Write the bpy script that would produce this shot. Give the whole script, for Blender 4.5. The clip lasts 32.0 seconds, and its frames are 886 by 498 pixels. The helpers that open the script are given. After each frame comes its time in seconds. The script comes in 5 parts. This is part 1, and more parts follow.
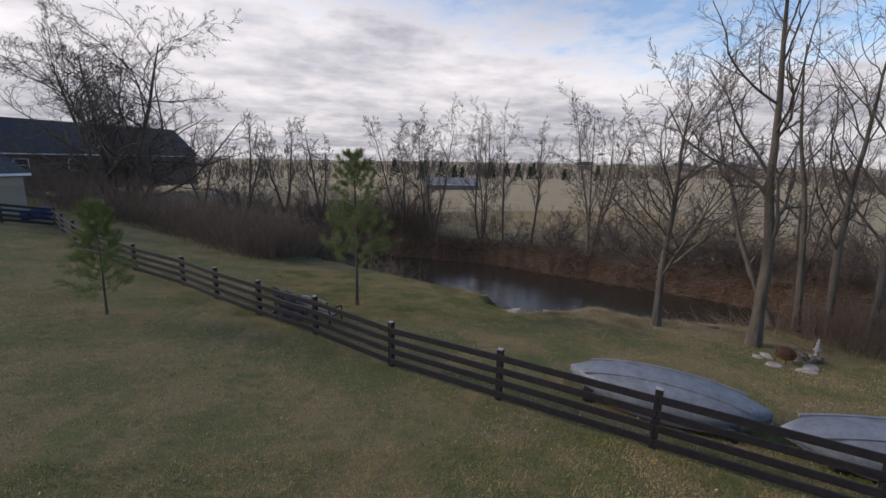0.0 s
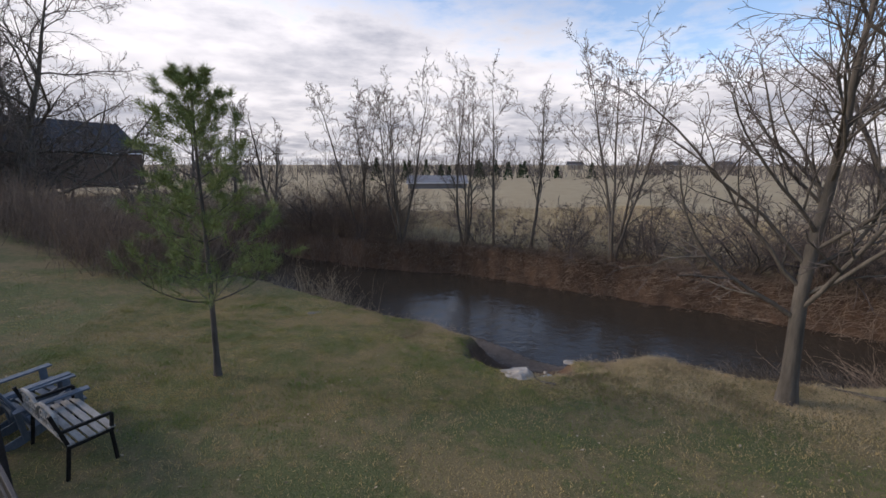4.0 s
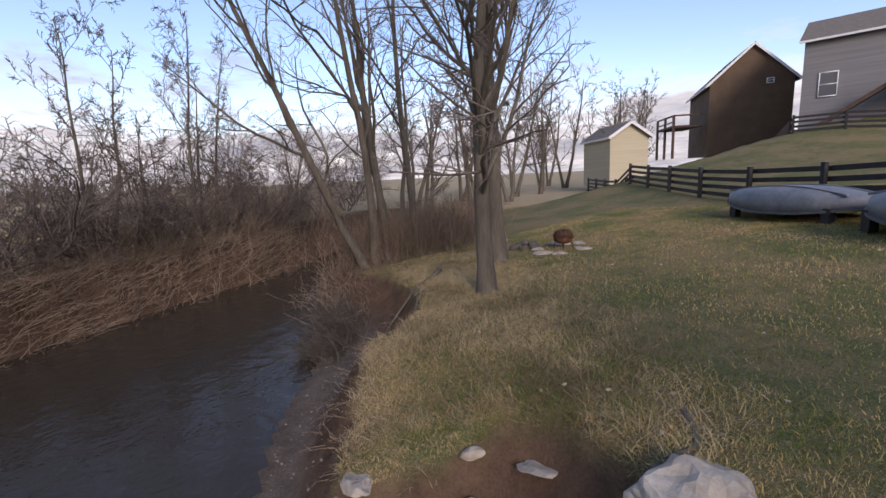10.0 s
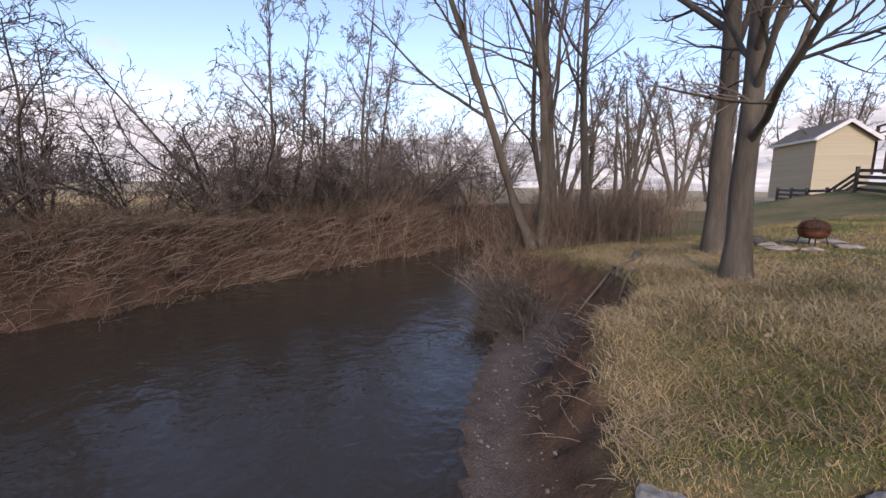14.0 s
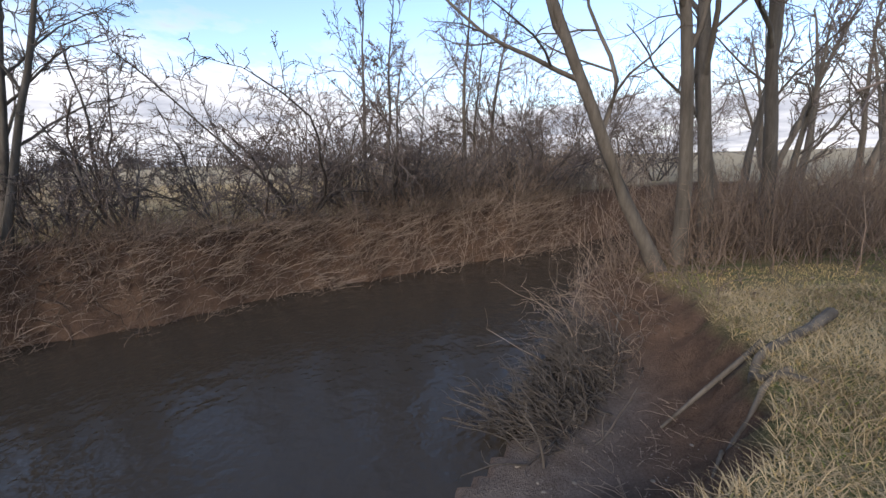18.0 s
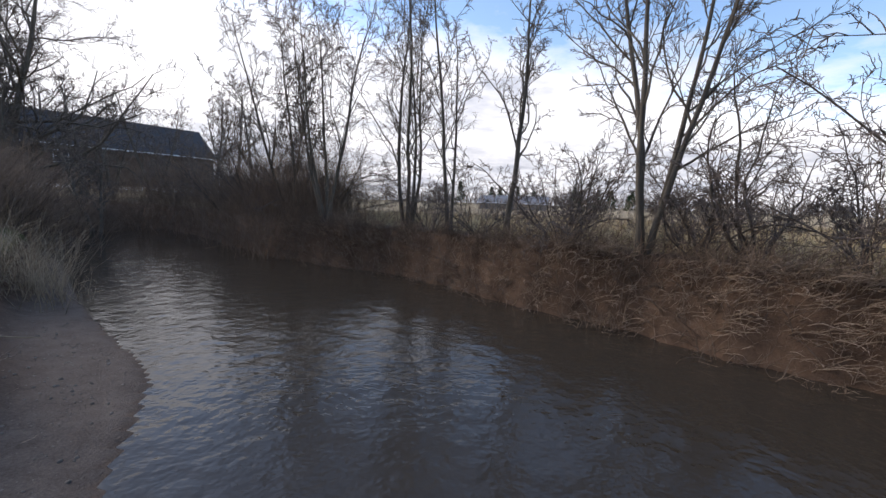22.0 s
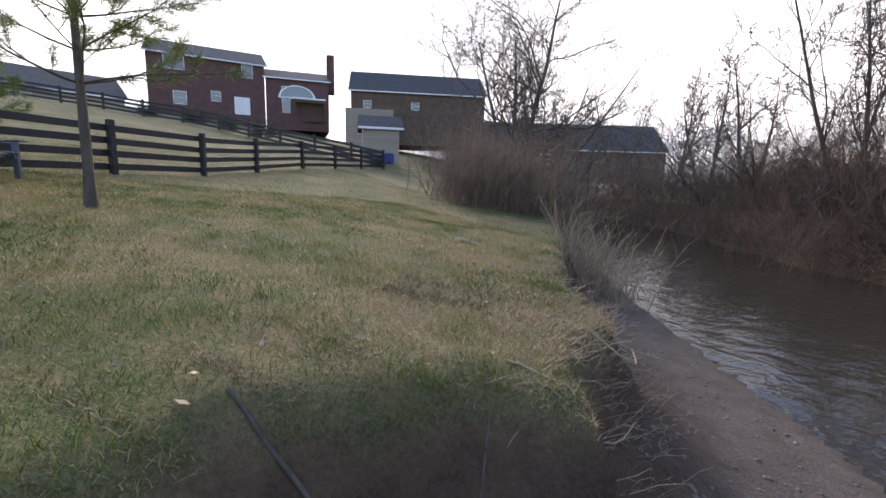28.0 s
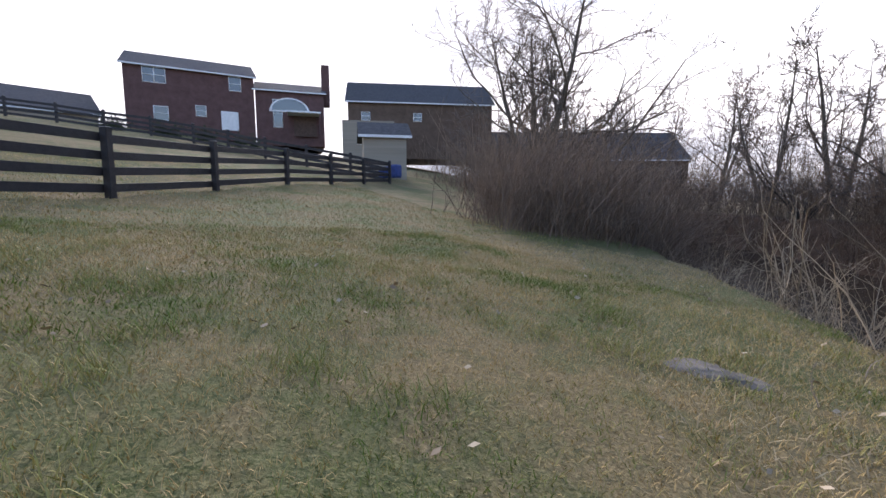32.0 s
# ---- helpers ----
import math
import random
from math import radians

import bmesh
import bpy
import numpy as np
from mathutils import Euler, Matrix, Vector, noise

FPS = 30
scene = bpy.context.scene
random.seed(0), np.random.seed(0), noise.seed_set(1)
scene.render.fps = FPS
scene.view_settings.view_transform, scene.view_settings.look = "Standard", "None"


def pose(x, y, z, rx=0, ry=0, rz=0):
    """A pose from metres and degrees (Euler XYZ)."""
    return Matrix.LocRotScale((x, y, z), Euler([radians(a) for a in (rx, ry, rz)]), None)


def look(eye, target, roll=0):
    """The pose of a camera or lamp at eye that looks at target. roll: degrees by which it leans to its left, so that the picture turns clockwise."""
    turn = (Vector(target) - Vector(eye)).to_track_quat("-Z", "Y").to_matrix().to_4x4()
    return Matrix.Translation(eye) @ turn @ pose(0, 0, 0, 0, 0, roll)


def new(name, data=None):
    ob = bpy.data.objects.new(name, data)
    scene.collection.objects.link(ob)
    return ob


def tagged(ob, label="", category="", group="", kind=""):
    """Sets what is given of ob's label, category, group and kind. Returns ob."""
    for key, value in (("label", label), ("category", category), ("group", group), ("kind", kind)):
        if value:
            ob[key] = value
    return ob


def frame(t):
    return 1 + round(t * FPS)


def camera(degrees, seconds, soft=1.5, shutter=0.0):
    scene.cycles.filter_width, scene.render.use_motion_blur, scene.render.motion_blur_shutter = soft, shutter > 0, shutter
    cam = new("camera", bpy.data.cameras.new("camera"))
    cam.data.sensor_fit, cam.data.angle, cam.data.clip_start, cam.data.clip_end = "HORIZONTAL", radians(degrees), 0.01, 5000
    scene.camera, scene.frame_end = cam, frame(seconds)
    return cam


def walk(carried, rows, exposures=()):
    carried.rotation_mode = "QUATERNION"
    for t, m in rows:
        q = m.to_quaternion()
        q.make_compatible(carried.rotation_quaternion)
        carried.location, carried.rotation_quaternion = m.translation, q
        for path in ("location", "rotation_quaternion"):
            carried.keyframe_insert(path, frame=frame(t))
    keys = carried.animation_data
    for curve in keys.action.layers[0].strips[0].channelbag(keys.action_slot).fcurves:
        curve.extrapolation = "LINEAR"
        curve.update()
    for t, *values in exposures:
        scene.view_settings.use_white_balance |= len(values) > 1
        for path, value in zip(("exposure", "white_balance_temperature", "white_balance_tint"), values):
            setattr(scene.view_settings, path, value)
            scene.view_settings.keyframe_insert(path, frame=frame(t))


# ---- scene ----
cam = camera(92.0, 32.0, soft=1.5, shutter=0.0)
PATH = [
    (0, (-2.477, -0.031, 4.923), (-2.054, 1.882, 4.520), 0.9),
    (0.5, (-2.124, 0.806, 4.783), (-1.714, 2.720, 4.373), 3.1),
    (1, (-1.787, 1.524, 4.688), (-1.342, 3.430, 4.279), 2.4),
    (1.5, (-1.489, 2.293, 4.522), (-1.055, 4.206, 4.134), 0.6),
    (2, (-1.190, 3.162, 4.397), (-0.747, 5.073, 4.007), 1.9),
    (2.5, (-0.945, 4.060, 4.387), (-0.513, 5.965, 3.960), 0.5),
    (4.5, (0.315, 7.686, 3.427), (0.802, 9.588, 3.045), -0.4),
    (5, (0.480, 8.624, 3.243), (1.043, 10.495, 2.814), -1.6),
    (5.5, (0.542, 9.482, 3.012), (1.250, 11.313, 2.633), -1.4),
    (6, (0.785, 10.374, 2.819), (1.554, 12.181, 2.439), -1.7),
    (6.5, (1.142, 11.727, 2.516), (2.054, 13.489, 2.262), 2.0),
    (7, (1.546, 12.655, 2.281), (2.688, 14.272, 1.997), -1.4),
    (7.5, (1.480, 12.804, 1.969), (2.894, 14.187, 1.674), -1.1),
    (8, (1.573, 13.389, 1.652), (3.223, 14.484, 1.373), -1.2),
    (8.5, (1.637, 14.094, 1.452), (3.488, 14.817, 1.225), -0.1),
    (9, (1.777, 15.822, 1.514), (3.756, 15.847, 1.226), 0.1),
    (9.5, (2.282, 16.812, 1.280), (4.155, 16.169, 1.000), -1.9),
    (10, (2.444, 16.681, 1.243), (4.119, 15.639, 0.912), -2.6),
    (10.5, (2.676, 16.985, 1.109), (4.364, 15.960, 0.794), -2.5),
    (11, (2.827, 17.199, 0.985), (4.527, 16.189, 0.688), -2.9),
    (11.5, (3.180, 17.139, 0.795), (4.861, 16.096, 0.502), -2.4),
    (12, (3.360, 17.114, 0.669), (5.047, 16.076, 0.389), -2.3),
    (12.5, (3.515, 16.993, 0.521), (5.248, 16.035, 0.239), -1.2),
    (13, (3.768, 17.104, 0.292), (5.552, 16.261, -0.029), 0.4),
    (13.5, (3.754, 17.388, 0.322), (5.634, 16.775, 0.020), 0.3),
    (14, (3.978, 17.321, 0.362), (5.883, 16.782, 0.074), 1.0),
    (14.5, (4.316, 17.222, 0.427), (6.223, 16.690, 0.140), 0.1),
    (16.5, (5.752, 15.222, 1.051), (7.702, 14.911, 0.735), 0.6),
    (17, (5.845, 15.191, 0.947), (7.789, 14.953, 0.541), 0.2),
    (17.5, (5.983, 15.014, 0.907), (7.931, 15.092, 0.464), -0.5),
    (18, (6.022, 14.990, 0.763), (7.961, 15.261, 0.353), -1.6),
    (18.5, (6.258, 14.982, 0.686), (8.202, 15.217, 0.280), -1.5),
    (19, (6.562, 14.888, 0.617), (8.505, 15.160, 0.229), -1.1),
    (19.5, (6.830, 14.680, 0.433), (8.755, 15.153, 0.167), 0.3),
    (20, (7.785, 14.248, 0.602), (9.434, 15.335, 0.289), 1.3),
    (20.5, (7.867, 14.097, 0.545), (9.223, 15.546, 0.297), 0.8),
    (21, (7.745, 14.631, 0.405), (8.794, 16.318, 0.167), 1.5),
    (21.5, (8.196, 14.202, 0.513), (8.592, 16.145, 0.251), -0.0),
    (22, (7.870, 14.351, 0.400), (7.829, 16.339, 0.182), 2.1),
    (22.5, (7.884, 14.445, 0.350), (7.292, 16.345, 0.151), 4.6),
    (23, (8.374, 14.642, 0.448), (7.171, 16.229, 0.264), 3.0),
    (23.5, (7.573, 14.859, 0.255), (5.914, 15.953, 0.030), 0.1),
    (24, (7.371, 14.806, 0.242), (5.582, 15.633, -0.101), 2.3),
    (24.5, (7.066, 14.813, 0.196), (5.345, 15.767, -0.159), 0.5),
    (25, (6.764, 14.907, 0.189), (5.188, 16.104, -0.101), 0.5),
    (25.5, (6.304, 15.025, 0.169), (4.677, 16.170, -0.032), 3.4),
    (26, (5.932, 15.006, 0.204), (4.308, 16.154, -0.010), 3.1),
    (26.5, (5.608, 14.964, 0.150), (3.994, 16.124, -0.070), 2.6),
    (28.5, (4.027, 15.440, 0.198), (2.430, 16.603, -0.113), 1.2),
    (29, (3.619, 15.462, 0.247), (2.011, 16.610, -0.065), 1.0),
    (29.5, (3.122, 15.569, 0.317), (1.507, 16.702, -0.016), 0.9),
    (30, (2.646, 15.477, 0.236), (1.041, 16.624, -0.095), 0.2),
    (30.5, (2.021, 15.687, 0.279), (0.420, 16.847, -0.020), 0.2),
    (31, (1.321, 16.146, 0.265), (-0.282, 17.304, -0.038), -1.2),
    (31.5, (0.693, 16.590, 0.259), (-0.907, 17.763, 0.003), 0.9),
    (32, (0.080, 17.152, 0.209), (-1.523, 18.327, -0.017), -0.1),
]
EXPOSURES = [(0, -0.38, 6600, 17), (2.5, -0.28, 6550, 17), (6, -0.1, 6550, 18), (8, -0.42, 6650, 18), (9, -0.3, 6650, 19), (11, 0.05, 6800, 25), (13, 0.1, 6800, 25), (18, 0.28, 6400, 15), (20, 0.42, 6350, 14), (22, 0.2, 6450, 15), (24, 0.48, 7050, 17), (26, 0.82, 7050, 18), (29, 0.8, 6650, 20), (32, 0.66, 6550, 20)]

walk(cam, [(t, look(eye, target, roll)) for t, eye, target, roll in PATH], EXPOSURES)

# light
SUN_LEFT, SUN_POWER = 70.0, 2.6
CLOUD, CLOUD_GLOW, SKY = 1.18, 0.15, 0.25

# ---------------------------------------------------------------- materials
def mat_new(name):
    m = bpy.data.materials.new(name)
    m.use_nodes = True
    nt = m.node_tree
    return m, nt, nt.nodes["Principled BSDF"]


def node(nt, kind, **inputs):
    n = nt.nodes.new(kind)
    for key, value in inputs.items():
        key = key.replace("_", " ")
        n.inputs[key].default_value = value
    return n


def noise_node(nt, scale, detail=4, rough=0.6, vec=None):
    n = node(nt, "ShaderNodeTexNoise", Scale=scale, Detail=detail, Roughness=rough)
    if vec is not None:
        nt.links.new(vec, n.inputs["Vector"])
    return n.outputs["Fac"]


def ramp(nt, fac, stops):
    r = nt.nodes.new("ShaderNodeValToRGB")
    e = r.color_ramp.elements
    while len(e) < len(stops):
        e.new(0.5)
    for el, (p, c) in zip(e, stops):
        el.position, el.color = p, (*c, 1)
    nt.links.new(fac, r.inputs["Fac"])
    return r.outputs["Color"]


def mix(nt, fac, a, b, mode="MIX"):
    n = nt.nodes.new("ShaderNodeMix")
    n.data_type, n.blend_type = "RGBA", mode
    for sock, v in ((n.inputs["Factor"], fac), (n.inputs["A"], a), (n.inputs["B"], b)):
        if isinstance(v, (int, float)):
            sock.default_value = v
        elif isinstance(v, tuple):
            sock.default_value = (*v, 1)
        else:
            nt.links.new(v, sock)
    return n.outputs["Result"]


def bump(nt, bsdf, height, strength=0.3, distance=0.02):
    b = node(nt, "ShaderNodeBump", Strength=strength, Distance=distance)
    nt.links.new(height, b.inputs["Height"])
    nt.links.new(b.outputs["Normal"], bsdf.inputs["Normal"])


def coords(nt, stretch=(1, 1, 1), world=False):
    m = nt.nodes.new("ShaderNodeMapping")
    m.inputs["Scale"].default_value = stretch
    src = nt.nodes.new("ShaderNodeNewGeometry").outputs["Position"] if world else nt.nodes.new("ShaderNodeTexCoord").outputs["Object"]
    nt.links.new(src, m.inputs["Vector"])
    return m.outputs["Vector"]


def plain(name, dark, light, rough=0.7, scale=6.0, metal=0.0, stretch=(1, 1, 1), bump_by=0.25, bump_scale=40.0, island=0.0, world=False, spec=0.3):
    """A surface that varies between two colours at two scales, with fine relief; island: how much each piece differs."""
    m, nt, b = mat_new(name)
    v = coords(nt, stretch, world)
    big, fine = noise_node(nt, scale, 5, 0.6, v), noise_node(nt, bump_scale, 4, 0.7, v)
    mean = nt.nodes.new("ShaderNodeMath")
    mean.operation = "MULTIPLY_ADD"
    nt.links.new(fine, mean.inputs[0])
    mean.inputs[1].default_value = 0.4
    nt.links.new(big, mean.inputs[2])
    col = ramp(nt, mean.outputs[0], [(0.45, dark), (0.95, light)])
    if island:
        r = nt.nodes.new("ShaderNodeNewGeometry").outputs["Random Per Island"]
        col = mix(nt, island, col, ramp(nt, r, [(0.0, tuple(c * 0.35 for c in dark)), (1.0, tuple(min(1, c * 1.25) for c in light))]))
    nt.links.new(col, b.inputs["Base Color"])
    b.inputs["Roughness"].default_value, b.inputs["Metallic"].default_value = rough, metal
    b.inputs["Specular IOR Level"].default_value = spec
    if bump_by:
        bump(nt, b, fine, bump_by)
    return m

# ---------------------------------------------------------------- sky and sun
SUN_AZ, SUN_EL = radians(SUN_LEFT), radians(24)   # the sun stands low, to the left of +y
sun_dir = Vector((-math.sin(SUN_AZ) * math.cos(SUN_EL), math.cos(SUN_AZ) * math.cos(SUN_EL), math.sin(SUN_EL)))
world = bpy.data.worlds.new("sky")
scene.world = world
world.use_nodes = True
wt = world.node_tree
wt.nodes.clear()
sky = wt.nodes.new("ShaderNodeTexSky")
sky.sky_type, sky.sun_disc = "NISHITA", False
sky.sun_elevation, sky.sun_rotation = SUN_EL, -SUN_AZ
sky.air_density, sky.dust_density, sky.ozone_density = 1.0, 0.6, 2.0
gen = wt.nodes.new("ShaderNodeTexCoord").outputs["Generated"]
sep = wt.nodes.new("ShaderNodeSeparateXYZ")
wt.links.new(gen, sep.inputs[0])


def wmath(op, *args):
    n = wt.nodes.new("ShaderNodeMath")
    n.operation = op
    for i, a in enumerate(args):
        if isinstance(a, (int, float)):
            n.inputs[i].default_value = a
        else:
            wt.links.new(a, n.inputs[i])
    return n.outputs[0]


# a flat sheet of cloud seen in perspective
up = wmath("ADD", wmath("MAXIMUM", sep.outputs["Z"], 0.0), 0.11)
flat = wt.nodes.new("ShaderNodeCombineXYZ")
wt.links.new(wmath("DIVIDE", sep.outputs["X"], up), flat.inputs[0])
wt.links.new(wmath("DIVIDE", sep.outputs["Y"], up), flat.inputs[1])
big_cloud = noise_node(wt, 0.55, 6, 0.55, flat.outputs[0])
puffs = noise_node(wt, 3.2, 6, 0.62, flat.outputs[0])
dot = wt.nodes.new("ShaderNodeVectorMath")
dot.operation = "DOT_PRODUCT"
wt.links.new(gen, dot.inputs[0])
dot.inputs[1].default_value = sun_dir
# blue opens away from the sun and high up
toward = wmath("MULTIPLY_ADD", dot.outputs["Value"], 0.5, 0.5)
cover = wmath("ADD", wmath("MULTIPLY_ADD", big_cloud, 0.80, 0.08), wmath("MULTIPLY", puffs, 0.45))
cover = wmath("ADD", cover, wmath("MULTIPLY", toward, 0.68))
cover = wmath("SUBTRACT", cover, wmath("MULTIPLY", sep.outputs["Z"], 2.2))
mask = ramp(wt, cover, [(0.36, (0, 0, 0)), (0.56, (1, 1, 1))])
glow = wmath("POWER", wmath("MAXIMUM", dot.outputs["Value"], 0.0), 6.0)
shade = ramp(wt, wmath("MULTIPLY_ADD", puffs, 0.3, wmath("MULTIPLY", big_cloud, 0.75)), [(0.40, (1.0, 1.0, 1.0)), (0.66, (0.40, 0.43, 0.49))])
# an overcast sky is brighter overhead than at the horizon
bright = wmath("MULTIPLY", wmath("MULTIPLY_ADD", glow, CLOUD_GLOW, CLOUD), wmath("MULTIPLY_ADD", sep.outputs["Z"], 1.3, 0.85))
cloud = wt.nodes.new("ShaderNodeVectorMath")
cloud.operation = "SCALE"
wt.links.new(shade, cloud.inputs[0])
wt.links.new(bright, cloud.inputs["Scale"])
blue = wt.nodes.new("ShaderNodeVectorMath")
blue.operation = "SCALE"
wt.links.new(sky.outputs[0], blue.inputs[0])
blue.inputs["Scale"].default_value = SKY
bg = wt.nodes.new("ShaderNodeBackground")
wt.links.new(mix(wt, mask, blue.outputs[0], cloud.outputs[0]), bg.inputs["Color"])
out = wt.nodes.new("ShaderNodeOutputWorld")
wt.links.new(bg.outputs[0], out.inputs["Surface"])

sun = new("sun", bpy.data.lights.new("sun", "SUN"))
sun.data.energy, sun.data.angle, sun.data.color = SUN_POWER, radians(20), (1.0, 0.93, 0.84)
sun.matrix_basis = look((0, 0, 60), tuple(Vector((0, 0, 60)) - sun_dir))
tagged(sun, "low sun behind thin cloud", "sun")

M_BARK = plain("bark", (0.062, 0.052, 0.04), (0.185, 0.157, 0.122), 0.9, 5, stretch=(1, 1, 0.18), bump_by=0.8, bump_scale=30)
M_BARK_DARK = plain("dark_bark", (0.05, 0.042, 0.035), (0.16, 0.135, 0.11), 0.9, 7, stretch=(1, 1, 0.25), bump_by=0.6, bump_scale=40)
M_TWIG = plain("twigs", (0.085, 0.065, 0.055), (0.23, 0.185, 0.155), 0.85, 3, bump_by=0, island=0.35)
M_TWIG_FAR = plain("far_twigs", (0.10, 0.078, 0.068), (0.20, 0.165, 0.145), 0.9, 0.3, bump_by=0, island=0.3)
M_BRUSH = plain("brush_stems", (0.17, 0.120, 0.085), (0.44, 0.335, 0.245), 0.85, 1.2, bump_by=0, island=0.5)
# brush_stems darkened by a third; on the far bank this paints its shade
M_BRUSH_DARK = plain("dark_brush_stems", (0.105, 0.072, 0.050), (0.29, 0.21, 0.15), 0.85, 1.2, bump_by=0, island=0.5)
M_BRUSH_PALE = plain("dry_stems", (0.24, 0.175, 0.11), (0.47, 0.37, 0.25), 0.8, 2, bump_by=0, island=0.45)
M_NEEDLE = plain("pine_needles", (0.11, 0.145, 0.035), (0.27, 0.31, 0.095), 0.6, 2, bump_by=0, island=0.5)
M_FENCE = plain("black_fence_paint", (0.010, 0.009, 0.010), (0.034, 0.029, 0.030), 0.55, 9, stretch=(1, 1, 1), bump_by=0.3, bump_scale=60, spec=0.4)
M_POST_TOP = plain("weathered_post_top", (0.22, 0.21, 0.2), (0.5, 0.48, 0.45), 0.9, 20)
M_CHAIR = plain("blue_grey_chair_paint", (0.075, 0.095, 0.12), (0.15, 0.175, 0.20), 0.6, 12, stretch=(1, 1, 0.3))
M_GREYWOOD = plain("weathered_wood", (0.20, 0.185, 0.165), (0.40, 0.375, 0.33), 0.85, 14, stretch=(0.3, 1, 1))
M_IRON = plain("black_iron", (0.012, 0.012, 0.013), (0.04, 0.036, 0.033), 0.5, 20, metal=0.6)
M_RUST = plain("rusty_steel", (0.075, 0.030, 0.016), (0.21, 0.095, 0.050), 0.8, 8, metal=0.25, bump_scale=50)
M_RUST_DARK = plain("sooty_steel", (0.030, 0.018, 0.014), (0.11, 0.060, 0.038), 0.85, 10, metal=0.2)
M_BOAT = plain("grey_boat_hull", (0.14, 0.148, 0.16), (0.25, 0.262, 0.28), 0.45, 3, bump_by=0.08, bump_scale=12)
M_BOAT_DARK = plain("dark_gunwale", (0.07, 0.075, 0.085), (0.14, 0.15, 0.16), 0.5, 8)
M_STATUE = plain("pale_cast_stone", (0.17, 0.16, 0.145), (0.36, 0.345, 0.32), 0.9, 9)
M_STONE = plain("limestone", (0.27, 0.225, 0.175), (0.56, 0.495, 0.41), 0.9, 2.6, bump_by=0.9, bump_scale=11)
M_PEBBLE = plain("pebbles", (0.10, 0.085, 0.068), (0.30, 0.255, 0.205), 0.95, 3, bump_by=0.4, island=0.25, world=True)
M_PVC = plain("white_plastic_pipe", (0.62, 0.61, 0.58), (0.84, 0.84, 0.83), 0.4, 5, bump_by=0.05)
M_TRIM = plain("white_trim", (0.66, 0.66, 0.65), (0.82, 0.82, 0.81), 0.6, 4, bump_by=0)
M_BRICK_RED = plain("red_brick_wall", (0.085, 0.046, 0.042), (0.15, 0.085, 0.078), 0.9, 1.4, bump_by=0.3, bump_scale=9)
M_BRICK_TAN = plain("tan_brick_wall", (0.095, 0.064, 0.041), (0.15, 0.103, 0.068), 0.9, 0.9, bump_by=0.25, bump_scale=9)
M_SIDING = plain("tan_siding", (0.25, 0.215, 0.165), (0.34, 0.295, 0.235), 0.8, 0.7, stretch=(0.2, 0.2, 8), bump_by=0.4, bump_scale=3)
M_BRICK_BROWN = plain("brown_brick_wall", (0.085, 0.058, 0.042), (0.16, 0.11, 0.08), 0.9, 1.2, bump_by=0.3, bump_scale=9)
M_SIDING_GREY = plain("grey_siding", (0.17, 0.165, 0.165), (0.25, 0.245, 0.245), 0.8, 0.7, stretch=(0.2, 0.2, 8), bump_by=0.4, bump_scale=3)
M_SHED = plain("cream_siding", (0.44, 0.38, 0.26), (0.54, 0.48, 0.34), 0.75, 0.8, stretch=(0.2, 0.2, 9), bump_by=0.4, bump_scale=3)
M_ROOF = plain("asphalt_shingles", (0.045, 0.045, 0.048), (0.105, 0.10, 0.10), 0.95, 5, bump_by=0.5, bump_scale=14)
M_ROOF_TAN = plain("tan_shingles", (0.13, 0.11, 0.09), (0.24, 0.21, 0.175), 0.95, 5, bump_by=0.5, bump_scale=14)
M_DECK = plain("stained_deck_wood", (0.06, 0.038, 0.03), (0.13, 0.085, 0.065), 0.8, 5)
M_BLUE = plain("blue_tarpaulin", (0.02, 0.035, 0.13), (0.04, 0.075, 0.24), 0.5, 3, bump_by=0.4, bump_scale=6)
M_LEAF = plain("dead_leaves", (0.20, 0.125, 0.065), (0.50, 0.40, 0.27), 0.8, 3, bump_by=0, island=0.6)
M_EVERGREEN = plain("dark_evergreen", (0.018, 0.032, 0.016), (0.05, 0.075, 0.035), 0.8, 2, bump_by=0, island=0.5)

M_PANE, nt_, b_ = mat_new("window_glass")
b_.inputs["Base Color"].default_value = (0.03, 0.035, 0.045, 1)
b_.inputs["Roughness"].default_value, b_.inputs["Specular IOR Level"].default_value = 0.05, 1.0


def blade_mat(name, green, straw, mixed=0.5):
    m, nt, b = mat_new(name)
    g = nt.nodes.new("ShaderNodeNewGeometry")
    patch = noise_node(nt, 0.8, 5, 0.65, g.outputs["Position"])
    r = nt.nodes.new("ShaderNodeMath")
    r.operation = "MULTIPLY_ADD"
    nt.links.new(g.outputs["Random Per Island"], r.inputs[0])
    r.inputs[1].default_value = 0.42
    wide = nt.nodes.new("ShaderNodeMath")
    wide.operation = "MULTIPLY_ADD"
    nt.links.new(patch, wide.inputs[0])
    wide.inputs[1].default_value, wide.inputs[2].default_value = 2.4, -0.68
    nt.links.new(wide.outputs[0], r.inputs[2])
    col = ramp(nt, r.outputs[0], [(0.45 + 0.2 * (mixed - 0.5), green), (0.62 + 0.2 * (mixed - 0.5), tuple(0.5 * a + 0.5 * c for a, c in zip(green, straw))), (0.92, straw)])
    nt.links.new(col, b.inputs["Base Color"])
    b.inputs["Roughness"].default_value, b.inputs["Specular IOR Level"].default_value = 0.7, 0.2
    return m


